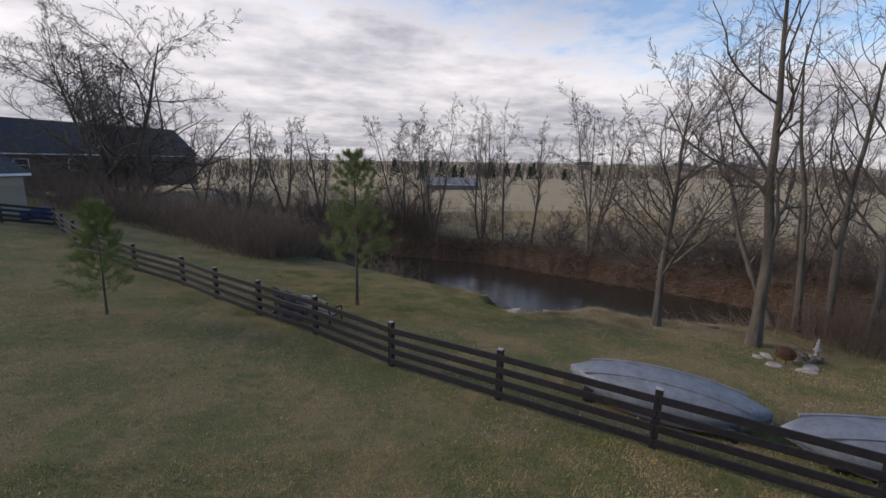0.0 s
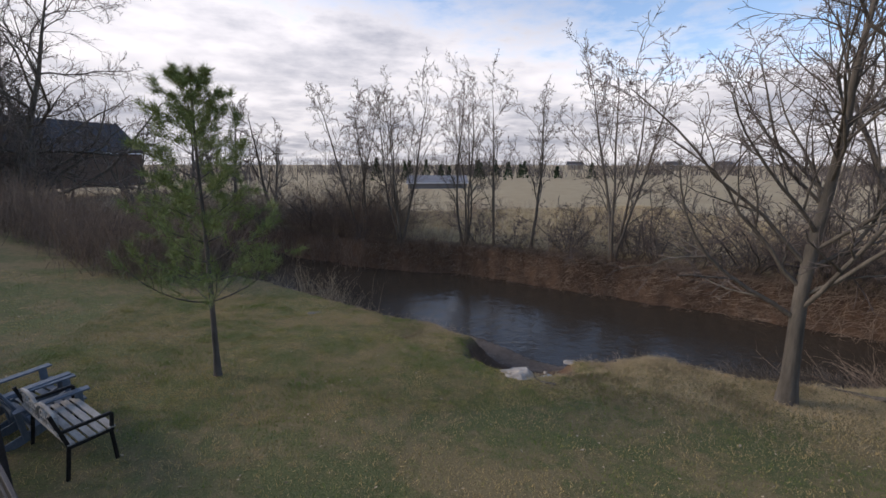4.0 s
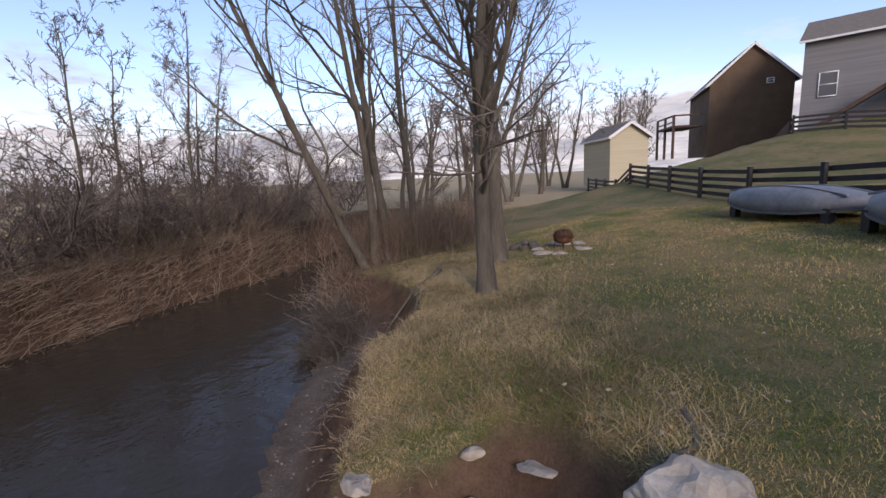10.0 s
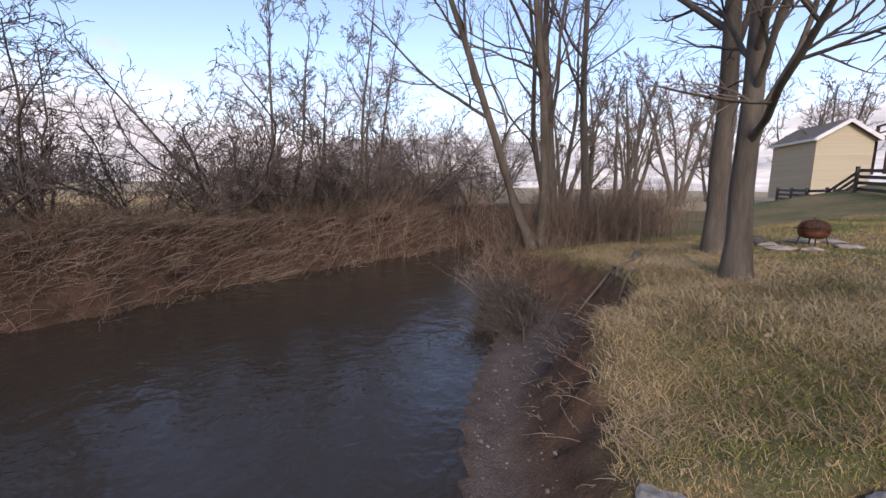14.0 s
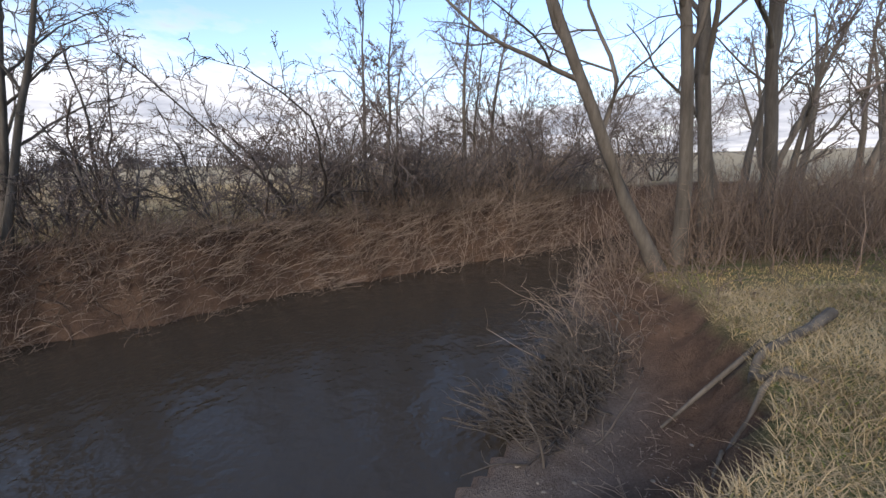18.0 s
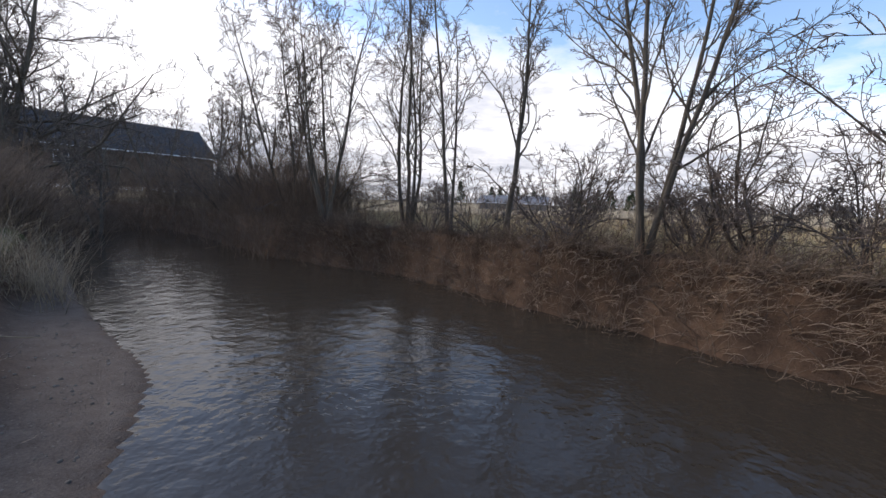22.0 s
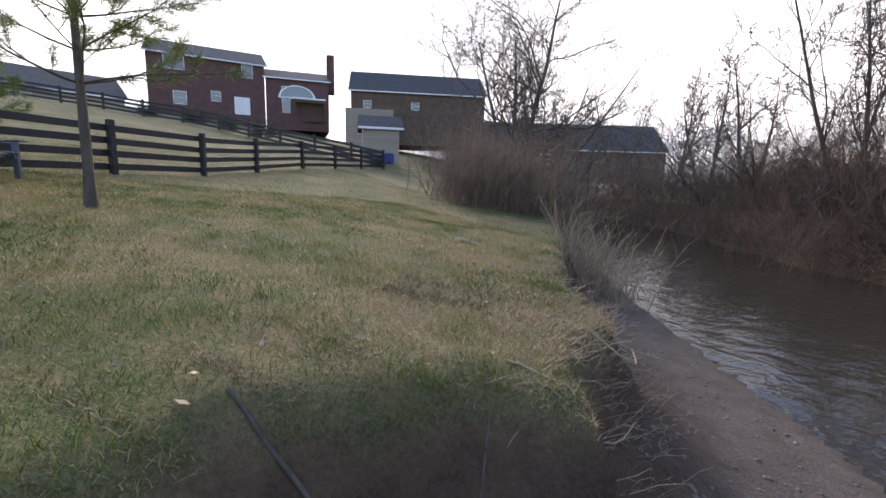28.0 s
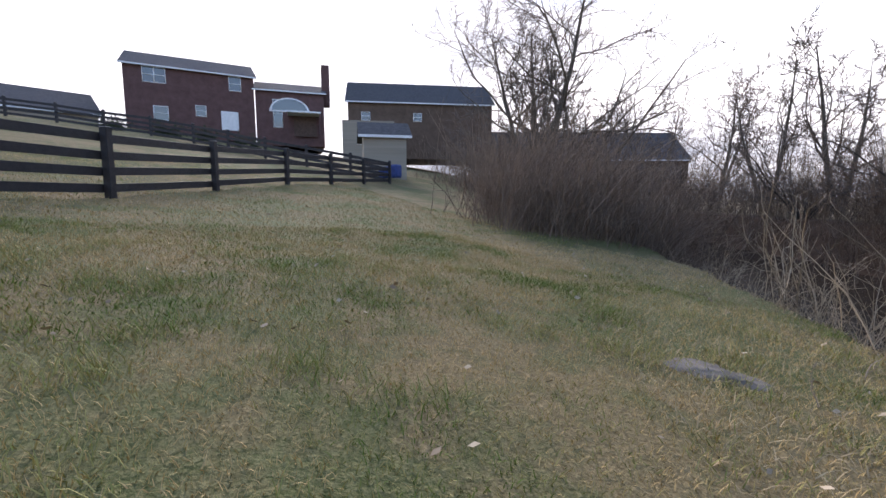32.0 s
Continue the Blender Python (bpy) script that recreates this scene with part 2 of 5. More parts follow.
M_GRASS = blade_mat("lawn_grass", (0.112, 0.168, 0.018), (0.54, 0.375, 0.16), 0.56)
M_TUFT = blade_mat("green_tufts", (0.120, 0.185, 0.024), (0.36, 0.32, 0.11), 0.7)
M_STRAW = blade_mat("straw", (0.30, 0.23, 0.12), (0.56, 0.45, 0.27), 0.3)
M_DRYGRASS = blade_mat("dry_grass", (0.19, 0.135, 0.070), (0.47, 0.36, 0.20), 0.3)

# the ground: lawn, mud and field, told apart by how a place lies to the water (a colour layer of the mesh)
M_GROUND, nt, b = mat_new("ground_soil_and_turf")
attr = nt.nodes.new("ShaderNodeVertexColor")
attr.layer_name = "cover"
sep3 = nt.nodes.new("ShaderNodeSeparateColor")
nt.links.new(attr.outputs["Color"], sep3.inputs[0])
pos = nt.nodes.new("ShaderNodeNewGeometry").outputs["Position"]
n1, n2, n3, n4 = noise_node(nt, 0.5, 5, 0.6, pos), noise_node(nt, 4.0, 5, 0.65, pos), noise_node(nt, 38.0, 4, 0.7, pos), noise_node(nt, 0.07, 3, 0.5, pos)
tw = nt.nodes.new("ShaderNodeMath")
tw.operation = "MULTIPLY_ADD"
nt.links.new(n2, tw.inputs[0])
tw.inputs[1].default_value = 0.45
nt.links.new(n1, tw.inputs[2])
turf = ramp(nt, tw.outputs[0], [(0.62, (0.068, 0.115, 0.020)), (0.71, (0.145, 0.135, 0.045)), (0.80, (0.29, 0.200, 0.092))])
n5 = noise_node(nt, 85.0, 3, 0.7, pos)
turf = mix(nt, 0.42, turf, ramp(nt, n3, [(0.36, (0.035, 0.035, 0.014)), (0.64, (0.32, 0.27, 0.14))]))
turf = mix(nt, 0.30, turf, ramp(nt, n5, [(0.38, (0.03, 0.03, 0.012)), (0.62, (0.32, 0.265, 0.145))]))
mud = ramp(nt, n2, [(0.30, (0.066, 0.036, 0.022)), (0.70, (0.175, 0.102, 0.062))])
mud = mix(nt, 0.35, mud, ramp(nt, n3, [(0.3, (0.035, 0.024, 0.017)), (0.8, (0.22, 0.16, 0.11))]))
field = ramp(nt, n1, [(0.30, (0.34, 0.265, 0.15)), (0.75, (0.50, 0.405, 0.25))])
field = mix(nt, n4, field, (0.36, 0.27, 0.155))
silt = ramp(nt, n2, [(0.30, (0.080, 0.060, 0.047)), (0.70, (0.185, 0.145, 0.115))])
silt = mix(nt, 0.4, silt, ramp(nt, n3, [(0.3, (0.045, 0.036, 0.03)), (0.8, (0.27, 0.22, 0.18))]))
col = mix(nt, sep3.outputs["Red"], turf, mud)
col = mix(nt, sep3.outputs["Green"], col, field)
col = mix(nt, sep3.outputs["Blue"], col, silt)
nt.links.new(col, b.inputs["Base Color"])
b.inputs["Roughness"].default_value, b.inputs["Specular IOR Level"].default_value = 0.95, 0.15
bump(nt, b, n3, 0.8, 0.03)

M_WATER, nt, b = mat_new("brown_creek_water")
pos = coords(nt, (1, 1, 1), True)
w1, w2 = noise_node(nt, 2.6, 3, 0.55, pos), noise_node(nt, 9.0, 2, 0.5, pos)
ws = nt.nodes.new("ShaderNodeMath")
ws.operation = "MULTIPLY_ADD"
nt.links.new(w2, ws.inputs[0])
ws.inputs[1].default_value = 0.25
nt.links.new(w1, ws.inputs[2])
b.inputs["Base Color"].default_value = (0.045, 0.036, 0.026, 1)
b.inputs["Roughness"].default_value, b.inputs["IOR"].default_value = 0.03, 1.33
b.inputs["Specular IOR Level"].default_value = 0.5
bump(nt, b, ws.outputs[0], 0.22, 0.12)

# ---------------------------------------------------------------- mesh helpers
rng = np.random.default_rng(7)


def rand(n, a, b):
    return rng.uniform(a, b, n)


def mesh_from(name, verts, faces, mat=None, smooth=False):
    """A mesh from vertex and face arrays; faces is an array of triangles or quads, or a list of such arrays."""
    me = bpy.data.meshes.new(name)
    if not isinstance(faces, list):
        faces = [faces]
    faces = [np.asarray(f, np.int32) for f in faces if len(f)]
    verts = np.asarray(verts, np.float32)
    me.vertices.add(len(verts))
    me.vertices.foreach_set("co", verts.ravel())
    loops = np.concatenate([f.ravel() for f in faces])
    counts = np.concatenate([np.full(len(f), f.shape[1], np.int32) for f in faces])
    me.loops.add(len(loops))
    me.loops.foreach_set("vertex_index", loops)
    me.polygons.add(len(counts))
    me.polygons.foreach_set("loop_start", np.r_[0, np.cumsum(counts)[:-1]].astype(np.int32))
    me.polygons.foreach_set("loop_total", counts)
    if smooth:
        me.polygons.foreach_set("use_smooth", np.ones(len(counts), bool))
    me.update(calc_edges=True)
    me.validate()
    if mat:
        me.materials.append(mat)
    return me


def child(name, me, parent, label=""):
    ob = new(name, me)
    ob.parent = parent
    return tagged(ob, label)


def part(name, bm, material, parent, label="", smooth=False):
    """Links a bmesh as one mesh object under a thing or a part."""
    me = bpy.data.meshes.new(name)
    bm.normal_update()
    bm.to_mesh(me)
    bm.free()
    me.materials.append(material)
    if smooth:
        me.polygons.foreach_set("use_smooth", np.ones(len(me.polygons), bool))
    return child(name, me, parent, label)


def thing(name, place, label, category, group="", turn=0.0, kind=""):
    """An Empty at a thing's base, to parent its parts."""
    ob = new(name)
    ob.empty_display_size = 0.2
    ob.matrix_basis = pose(*place, 0, 0, turn)
    return tagged(ob, label, category, group, kind)


def box(bm, x0, x1, y0, y1, z0, z1, bevel=0.0, m=None):
    """Adds a box, with bevelled edges if asked, to a bmesh."""
    got = bmesh.ops.create_cube(bm, size=1.0)["verts"]
    bmesh.ops.scale(bm, vec=(x1 - x0, y1 - y0, z1 - z0), verts=got)
    bmesh.ops.translate(bm, vec=((x0 + x1) / 2, (y0 + y1) / 2, (z0 + z1) / 2), verts=got)
    if bevel:
        edges = list({e for v in got for e in v.link_edges})
        out = bmesh.ops.bevel(bm, geom=edges, offset=bevel, segments=1, affect="EDGES")
        got = list({v for f in out["faces"] for v in f.verts} | {v for v in got if v.is_valid})
        got = list({v for g in got for f in g.link_faces for v in f.verts})
    if m is not None:
        bmesh.ops.transform(bm, matrix=m, verts=got)
    return got


def box_bm(*a, **k):
    bm = bmesh.new()
    box(bm, *a, **k)
    return bm


def beam(bm, a, b, w, h, bevel=0.0):
    """A straight board from a to b: w across, h high."""
    a, b = Vector(a), Vector(b)
    d = b - a
    m = Matrix.Translation((a + b) / 2) @ d.to_track_quat("Y", "Z").to_matrix().to_4x4()
    return box(bm, -w / 2, w / 2, -d.length / 2, d.length / 2, -h / 2, h / 2, bevel, m)


def beam_bm(*a, **k):
    bm = bmesh.new()
    beam(bm, *a, **k)
    return bm


def prism(bm, outline, depth, m=None):
    """A plate: an outline of (x, z) points made depth thick along y."""
    front = [bm.verts.new((x, 0, z)) for x, z in outline]
    back = [bm.verts.new((x, depth, z)) for x, z in outline]
    bm.faces.new(front)
    bm.faces.new(back[::-1])
    n = len(outline)
    for i in range(n):
        bm.faces.new((front[i], back[i], back[(i + 1) % n], front[(i + 1) % n]))
    bmesh.ops.recalc_face_normals(bm, faces=bm.faces)
    if m is not None:
        bmesh.ops.transform(bm, matrix=m, verts=front + back)
    return front + back


def prism_bm(*a, **k):
    bm = bmesh.new()
    prism(bm, *a, **k)
    return bm


def tubes(P, R, sides):
    """Tapered tubes along many polylines at once. P: (tubes, points, 3); R: (tubes, points). Returns vertices and quads."""
    M, K, _ = P.shape
    T = np.gradient(P, axis=1)
    T /= np.linalg.norm(T, axis=2, keepdims=True) + 1e-9
    ref = np.where(np.abs(T[..., 2:3]) > 0.9, [1.0, 0, 0], [0, 0, 1.0])
    U = np.cross(T, ref)
    U /= np.linalg.norm(U, axis=2, keepdims=True) + 1e-9
    V = np.cross(T, U)
    a = np.arange(sides) * 2 * np.pi / sides
    ring = U[:, :, None] * np.cos(a)[:, None] + V[:, :, None] * np.sin(a)[:, None]
    verts = (P[:, :, None] + ring * R[:, :, None, None]).reshape(-1, 3)
    i, k, s = np.meshgrid(np.arange(M), np.arange(K - 1), np.arange(sides), indexing="ij")
    b0, b1, s1 = (i * K + k) * sides, (i * K + k + 1) * sides, (s + 1) % sides
    quads = np.stack([b0 + s, b0 + s1, b1 + s1, b1 + s], -1).reshape(-1, 4)
    return verts, quads


def joined(pieces):
    """Vertices and faces of several (verts, faces) laid together."""
    vs, fs, n = [], [], 0
    for v, f in pieces:
        vs.append(v)
        fs.append(np.asarray(f) + n)
        n += len(v)
    out = {}
    for f in fs:
        out.setdefault(f.shape[1], []).append(f)
    return np.concatenate(vs), [np.concatenate(f) for f in out.values()]


def unit(v):
    return v / (np.linalg.norm(v, axis=-1, keepdims=True) + 1e-9)


def sprout(P, R, L, count, t0, t1, spread, ratio, K, up=0.2, wild=0.25, thin=0.6, taper=0.35, tip_short=0.5, least=0.0025):
    """Side branches grown from every polyline of P: count on each, between t0 and t1 of its length."""
    M, KP, _ = P.shape
    t = np.linspace(t0, t1, count)[None] + rand((M, count), -0.5, 0.5) * (t1 - t0) / count
    t = np.clip(t, 0, 0.995)
    f = t * (KP - 1)
    i = np.minimum(f.astype(int), KP - 2)
    w = (f - i)[..., None]
    rows = np.arange(M)[:, None]
    base = P[rows, i] * (1 - w) + P[rows, i + 1] * w
    rad = R[rows, i] * (1 - w[..., 0]) + R[rows, i + 1] * w[..., 0]
    tang = unit(P[rows, i + 1] - P[rows, i])
    side = unit(np.cross(tang, rng.normal(size=(M, count, 3))))
    ang = np.radians(rand((M, count), *spread))[..., None]
    d = unit(tang * np.cos(ang) + side * np.sin(ang))
    length = L[:, None] * ratio * rand((M, count), 0.65, 1.2) * (1 - tip_short * t)
    base, rad, d, length = base.reshape(-1, 3), rad.reshape(-1), d.reshape(-1, 3), length.reshape(-1)
    n = len(base)
    Q = np.empty((n, K, 3))
    Q[:, 0] = base
    step = (length / (K - 1))[:, None]
    for k in range(1, K):
        d = unit(d + rng.normal(size=(n, 3)) * wild + np.array([0, 0, up]))
        Q[:, k] = Q[:, k - 1] + d * step
    r0 = np.maximum(rad * thin, least)
    S = r0[:, None] * np.linspace(1, taper, K)[None]
    return Q, S, length


def stem(base, lean, height, r, K, wild=0.06, taper=0.3, up=0.06):
    """One trunk as a polyline."""
    P = np.empty((1, K, 3))
    P[0, 0] = base
    d = unit(np.array([lean[0], lean[1], 1.0]))
    for k in range(1, K):
        P[0, k] = P[0, k - 1] + d * height / (K - 1)
        d = unit(d + rng.normal(size=3) * wild + np.array([0, 0, up]))
    R = r * np.linspace(1, taper, K)[None]
    R[0, 0] *= 1.35
    return P, R, np.array([height])

# the creek: x, y, width of the mud flat, width of the cut above it; and the far bank
NEAR_SHORE = [(-60, 60, 0.2, 1.5), (-28, 46, 0.2, 1.5), (-14, 36, 0.2, 1.2), (-7.5, 30.0, 0.3, 0.8), (-4.5, 27.4, 0.4, 0.6), (-2.2, 25.2, 0.6, 0.5), (-0.4, 23.4, 0.9, 0.45), (1.3, 21.8, 1.3, 0.4), (2.6, 20.7, 1.6, 0.35), (3.7, 19.8, 1.6, 0.35),
              (4.5, 18.9, 1.7, 0.4), (5.1, 17.7, 1.6, 0.5), (5.5, 17.05, 1.4, 0.5), (6.3, 16.55, 0.7, 0.45), (8.0, 15.85, 0.8, 0.5), (9.6, 14.9, 1.5, 0.5), (11.2, 14.0, 0.9, 0.7), (14.3, 13.6, 0.2, 1.2), (17.5, 11.8, 0.2, 1.5), (21, 8.0, 0.2, 1.5)]
FAR_SHORE = [(-58, 64), (-26, 51), (-11, 41), (-5, 36.2), (-1.5, 32.5), (1.0, 30.2), (3.8, 28.2), (6.0, 27.0), (8.0, 25.0), (9.8, 23.0), (11.4, 21.5), (13.0, 19.8), (14.5, 18.3), (16.0, 16.4), (17.6, 14.2), (19.6, 12.0), (22, 9.5), (25, 6.5)]
LAWN0, LAWN_X, LAWN_Y, HILL_W, HILL_E = -0.28, -0.071, -0.074, 5.5, 1.2

# ---------------------------------------------------------------- ground
def along(line, X, Y):
    """Distance from each place to a polyline, and the share of the polyline's vertices at the nearest spot."""
    best, at = np.full(X.shape, 1e9), np.zeros(X.shape)
    for i in range(len(line) - 1):
        (ax, ay), (bx, by) = line[i][:2], line[i + 1][:2]
        dx, dy = bx - ax, by - ay
        t = np.clip(((X - ax) * dx + (Y - ay) * dy) / (dx * dx + dy * dy), 0, 1)
        d = np.hypot(X - ax - t * dx, Y - ay - t * dy)
        hit = d < best
        best, at = np.where(hit, d, best), np.where(hit, i + t, at)
    return best, at


def inside(poly, X, Y):
    """Which places lie in a polygon."""
    res = np.zeros(X.shape, bool)
    n = len(poly)
    for i in range(n):
        (ax, ay), (bx, by) = poly[i][:2], poly[(i + 1) % n][:2]
        cross = ((ay > Y) != (by > Y)) & (X < (bx - ax) * (Y - ay) / (by - ay + 1e-12) + ax)
        res ^= cross
    return res


def curve_line(points, n=8):
    """A smooth line (Catmull-Rom) through the given points, any number of columns."""
    p = np.array([points[0], *points, points[-1]], float)
    out = []
    for i in range(1, len(p) - 2):
        a, b, c, d = p[i - 1 : i + 3]
        for t in np.linspace(0, 1, n, endpoint=False):
            out.append(0.5 * (2 * b + (c - a) * t + (2 * a - 5 * b + 4 * c - d) * t**2 + (3 * b - a - 3 * c + d) * t**3))
    out.append(p[-2])
    return np.array(out)


def smooth(a, b, x):
    t = np.clip((x - a) / (b - a), 0, 1)
    return t * t * (3 - 2 * t)


def waves(X, Y, size, seed=0.0):
    """Cheap uneven relief, about -1 to 1."""
    return (np.sin(X / size + 1.7 * seed) * np.cos(Y / size * 0.9 - seed) + 0.6 * np.sin((X * 0.6 + Y * 1.3) / size * 1.9 + seed * 2.3)
            + 0.4 * np.cos((X * 1.5 - Y * 0.8) / size * 3.1 + seed)) / 2.0

# ---------------------------------------------------------------- the plan
WATER = -1.85
NEAR = curve_line(NEAR_SHORE, 6)     # x, y, width of the mud flat
FAR = curve_line(FAR_SHORE, 6)
POOL = [tuple(p[:2]) for p in NEAR] + [tuple(p[:2]) for p in FAR[::-1]]


def lawn(X, Y):
    """Height of the mown ground, before the creek cuts it."""
    z = LAWN0 + LAWN_X * X + LAWN_Y * (Y - 14)
    west = smooth(-2, -62, X) * HILL_W - smooth(-26, -45, X) - 2.6 * smooth(-26, -56, X) * smooth(14, -6, Y)
    east = smooth(40, 80, X - 0.8 * (Y - 6)) * HILL_E + smooth(4, -25, Y) * smooth(2, 14, X) * 2.6
    z = np.maximum(z, WATER + 0.5) + 0.0
    return z + west + east + 0.05 * waves(X, Y, 2.3, 1.0) + 0.02 * waves(X, Y, 0.7, 2.0)


def field_z(X, Y, d):
    """Height of the meadow across the creek, d metres from the water."""
    return WATER + 1.35 + 0.003 * np.minimum(d, 400) + 0.08 * waves(X, Y, 3.1, 4.0)


def relief(X, Y):
    """Ground height, and how much of it is bare mud, meadow or wet silt."""
    X, Y = np.asarray(X, float), np.asarray(Y, float)
    dn, an = along(NEAR, X, Y)
    df, _ = along(FAR, X, Y)
    wet = inside(POOL, X, Y)
    beyond = (df < dn) & ~wet
    flat = np.interp(an, np.arange(len(NEAR)), NEAR[:, 2])
    cut = np.interp(an, np.arange(len(NEAR)), NEAR[:, 3])
    rough = 0.16 * waves(X, Y, 0.45, 3.0) + 0.10 * waves(X, Y, 0.19, 5.0)
    top = lawn(X, Y) - 0.08 * smooth(7.2, 1.2, dn) * smooth(5.0, 2.0, X)
    top = top - 0.34 * smooth(1.8, 0.4, np.hypot(X - 5.6, Y - 15.5))   # the tongue of turf east of the bay sags
    q = smooth(0, 1, (dn - flat + rough) / cut)
    # the washed-out bay with the boulder and the pipe
    bay = np.hypot((X - 4.5) / np.where(X < 4.5, 1.0, 0.6), Y - 15.8) + 0.7 * rough
    q = np.minimum(q, smooth(0.95, 1.85, bay))
    low = WATER + 0.03 + 0.075 * np.minimum(dn, flat) + 0.02 * waves(X, Y, 0.35, 1.0)
    low = low + 0.22 * smooth(0.6, 1.0, dn / np.maximum(flat, 0.2))
    near = low + (top - low) * q
    fz = field_z(X, Y, df)
    g = smooth(0, 1, (df + 0.25 * waves(X, Y, 0.8, 6.0)) / 0.85)
    far = WATER - 0.15 + (fz - WATER + 0.15) * g
    bed = WATER - np.minimum(0.6, 0.16 * np.minimum(dn, df)) - 0.02
    z = np.where(wet, bed, np.where(beyond, far, near))
    mud = np.where(wet, 1.0, np.where(beyond, 1 - smooth(1.3, 2.4, df), 1 - smooth(0.70, 0.97, q)))
    meadow = np.where(beyond, smooth(1.3, 2.6, df), 0.0)
    silt = np.where(wet | beyond, 0.0, 1 - smooth(0.45, 1.0, dn / np.maximum(flat, 0.2)))
    return z, mud, meadow, silt


def ground_many(X, Y):
    return relief(X, Y)[0]


def ground_z(x, y):
    return float(relief(np.array([x]), np.array([y]))[0][0])


def spaced(lo, hi, mid0, mid1, fine, grow):
    """Grid lines: fine between mid0 and mid1, then ever wider out to lo and hi."""
    a = list(np.arange(mid0, mid1, fine))
    s, x = fine, a[-1]
    while x < hi:
        s *= grow
        x += s
        a.append(x)
    s, x = fine, a[0]
    while x > lo:
        s *= grow
        x -= s
        a.insert(0, x)
    return np.array(a)


gx = spaced(-1500, 1500, -9.0, 16.0, 0.13, 1.055)
gy = spaced(-1500, 2500, 8.0, 29.0, 0.13, 1.055)
GX, GY = np.meshgrid(gx, gy)
gz, g_mud, g_meadow, g_silt = relief(GX.ravel(), GY.ravel())
nx, ny = len(gx), len(gy)
i_, j_ = np.meshgrid(np.arange(nx - 1), np.arange(ny - 1))
q0 = (j_ * nx + i_).ravel()
ground_me = mesh_from("ground", np.column_stack([GX.ravel(), GY.ravel(), gz]), np.stack([q0, q0 + 1, q0 + nx + 1, q0 + nx], 1), M_GROUND, True)
layer = ground_me.color_attributes.new("cover", "FLOAT_COLOR", "POINT")
layer.data.foreach_set("color", np.column_stack([g_mud, g_meadow, g_silt, np.ones(len(gz))]).astype(np.float32).ravel())
tagged(new("ground", ground_me), "winter lawn and brown meadow cut by a muddy creek bed", "ground", kind="structure")

water_me = mesh_from("water", [(-75, 0, WATER), (75, 0, WATER), (75, 85, WATER), (-75, 85, WATER)], np.array([[0, 1, 2, 3]]), M_WATER)
tagged(new("water", water_me), "still brown creek water reflecting the sky and bare trees", "water", kind="structure")

# ---------------------------------------------------------------- trees
def tree_parts(ob, trunk, limbs, twigs, bark, twig_mat, sides=(8, 5, 3)):
    v, f = joined([tubes(P, R, sides[0]) for P, R, _ in trunk])
    child("trunk", mesh_from("trunk", v, f, bark, True), ob)
    v, f = joined([tubes(P, R, sides[1]) for P, R, _ in limbs])
    child("limbwork", mesh_from("limbwork", v, f, bark, True), ob)
    v, f = joined([tubes(P, R, sides[2]) for P, R, _ in twigs])
    child("crown", mesh_from("crown", v, f, twig_mat), ob, "bare grey-brown twigs without leaves")


def bare_tree(x, y, height, r, stems=1, lean=(0, 0), fork=0.3, spread=(28, 55), limbs=7, full=(6, 6, 5), bark=None, label="", name="bare_tree", group="",
              up=0.07, wild=0.17, splay=0.25, z=None, limb_len=0.55, thin_top=0.3, least=0.006, limb_thin=0.5):
    """A leafless tree: stems, limbs, branches and two orders of twigs."""
    z = ground_z(x, y) - 0.08 if z is None else z
    ob = thing(name, (x, y, z), label or "tall leafless deciduous tree with grey-brown bark", "tree", group)
    trunk = []
    for s in range(stems):
        a = s * 2.4 + x
        ln = (lean[0] + splay * math.cos(a) * (stems > 1), lean[1] + splay * math.sin(a) * (stems > 1))
        k = 0.8 + 0.2 * ((s * 37) % 10) / 10
        trunk.append(stem((0.1 * math.cos(a) * (stems > 1), 0.1 * math.sin(a) * (stems > 1), 0), ln, height * k, r * (k if stems > 1 else 1), 14, 0.05, thin_top * 0.5))
    P = np.concatenate([t[0] for t in trunk])
    R = np.concatenate([t[1] for t in trunk])
    L = np.concatenate([t[2] for t in trunk])
    b1 = sprout(P, R, L, limbs, fork, 0.96, spread, limb_len, 9, up, wild, limb_thin, 0.25, 0.45, least)
    b2 = sprout(*b1, full[0], 0.18, 1.0, (25, 60), 0.5, 6, up * 0.7, wild * 1.2, 0.6, 0.35, 0.5, least)
    b3 = sprout(*b2, full[1], 0.15, 1.0, (25, 60), 0.5, 4, up * 0.6, wild * 1.3, 0.65, 0.4, 0.5, least)
    tw = [b3]
    if full[2]:
        tw.append(sprout(*b3, full[2], 0.15, 1.0, (20, 60), 0.55, 3, up * 0.5, wild * 1.3, 0.75, 0.5, 0.5, least * 0.85))
    tree_parts(ob, trunk, [b1, b2], tw, bark or M_BARK, M_TWIG)
    return ob


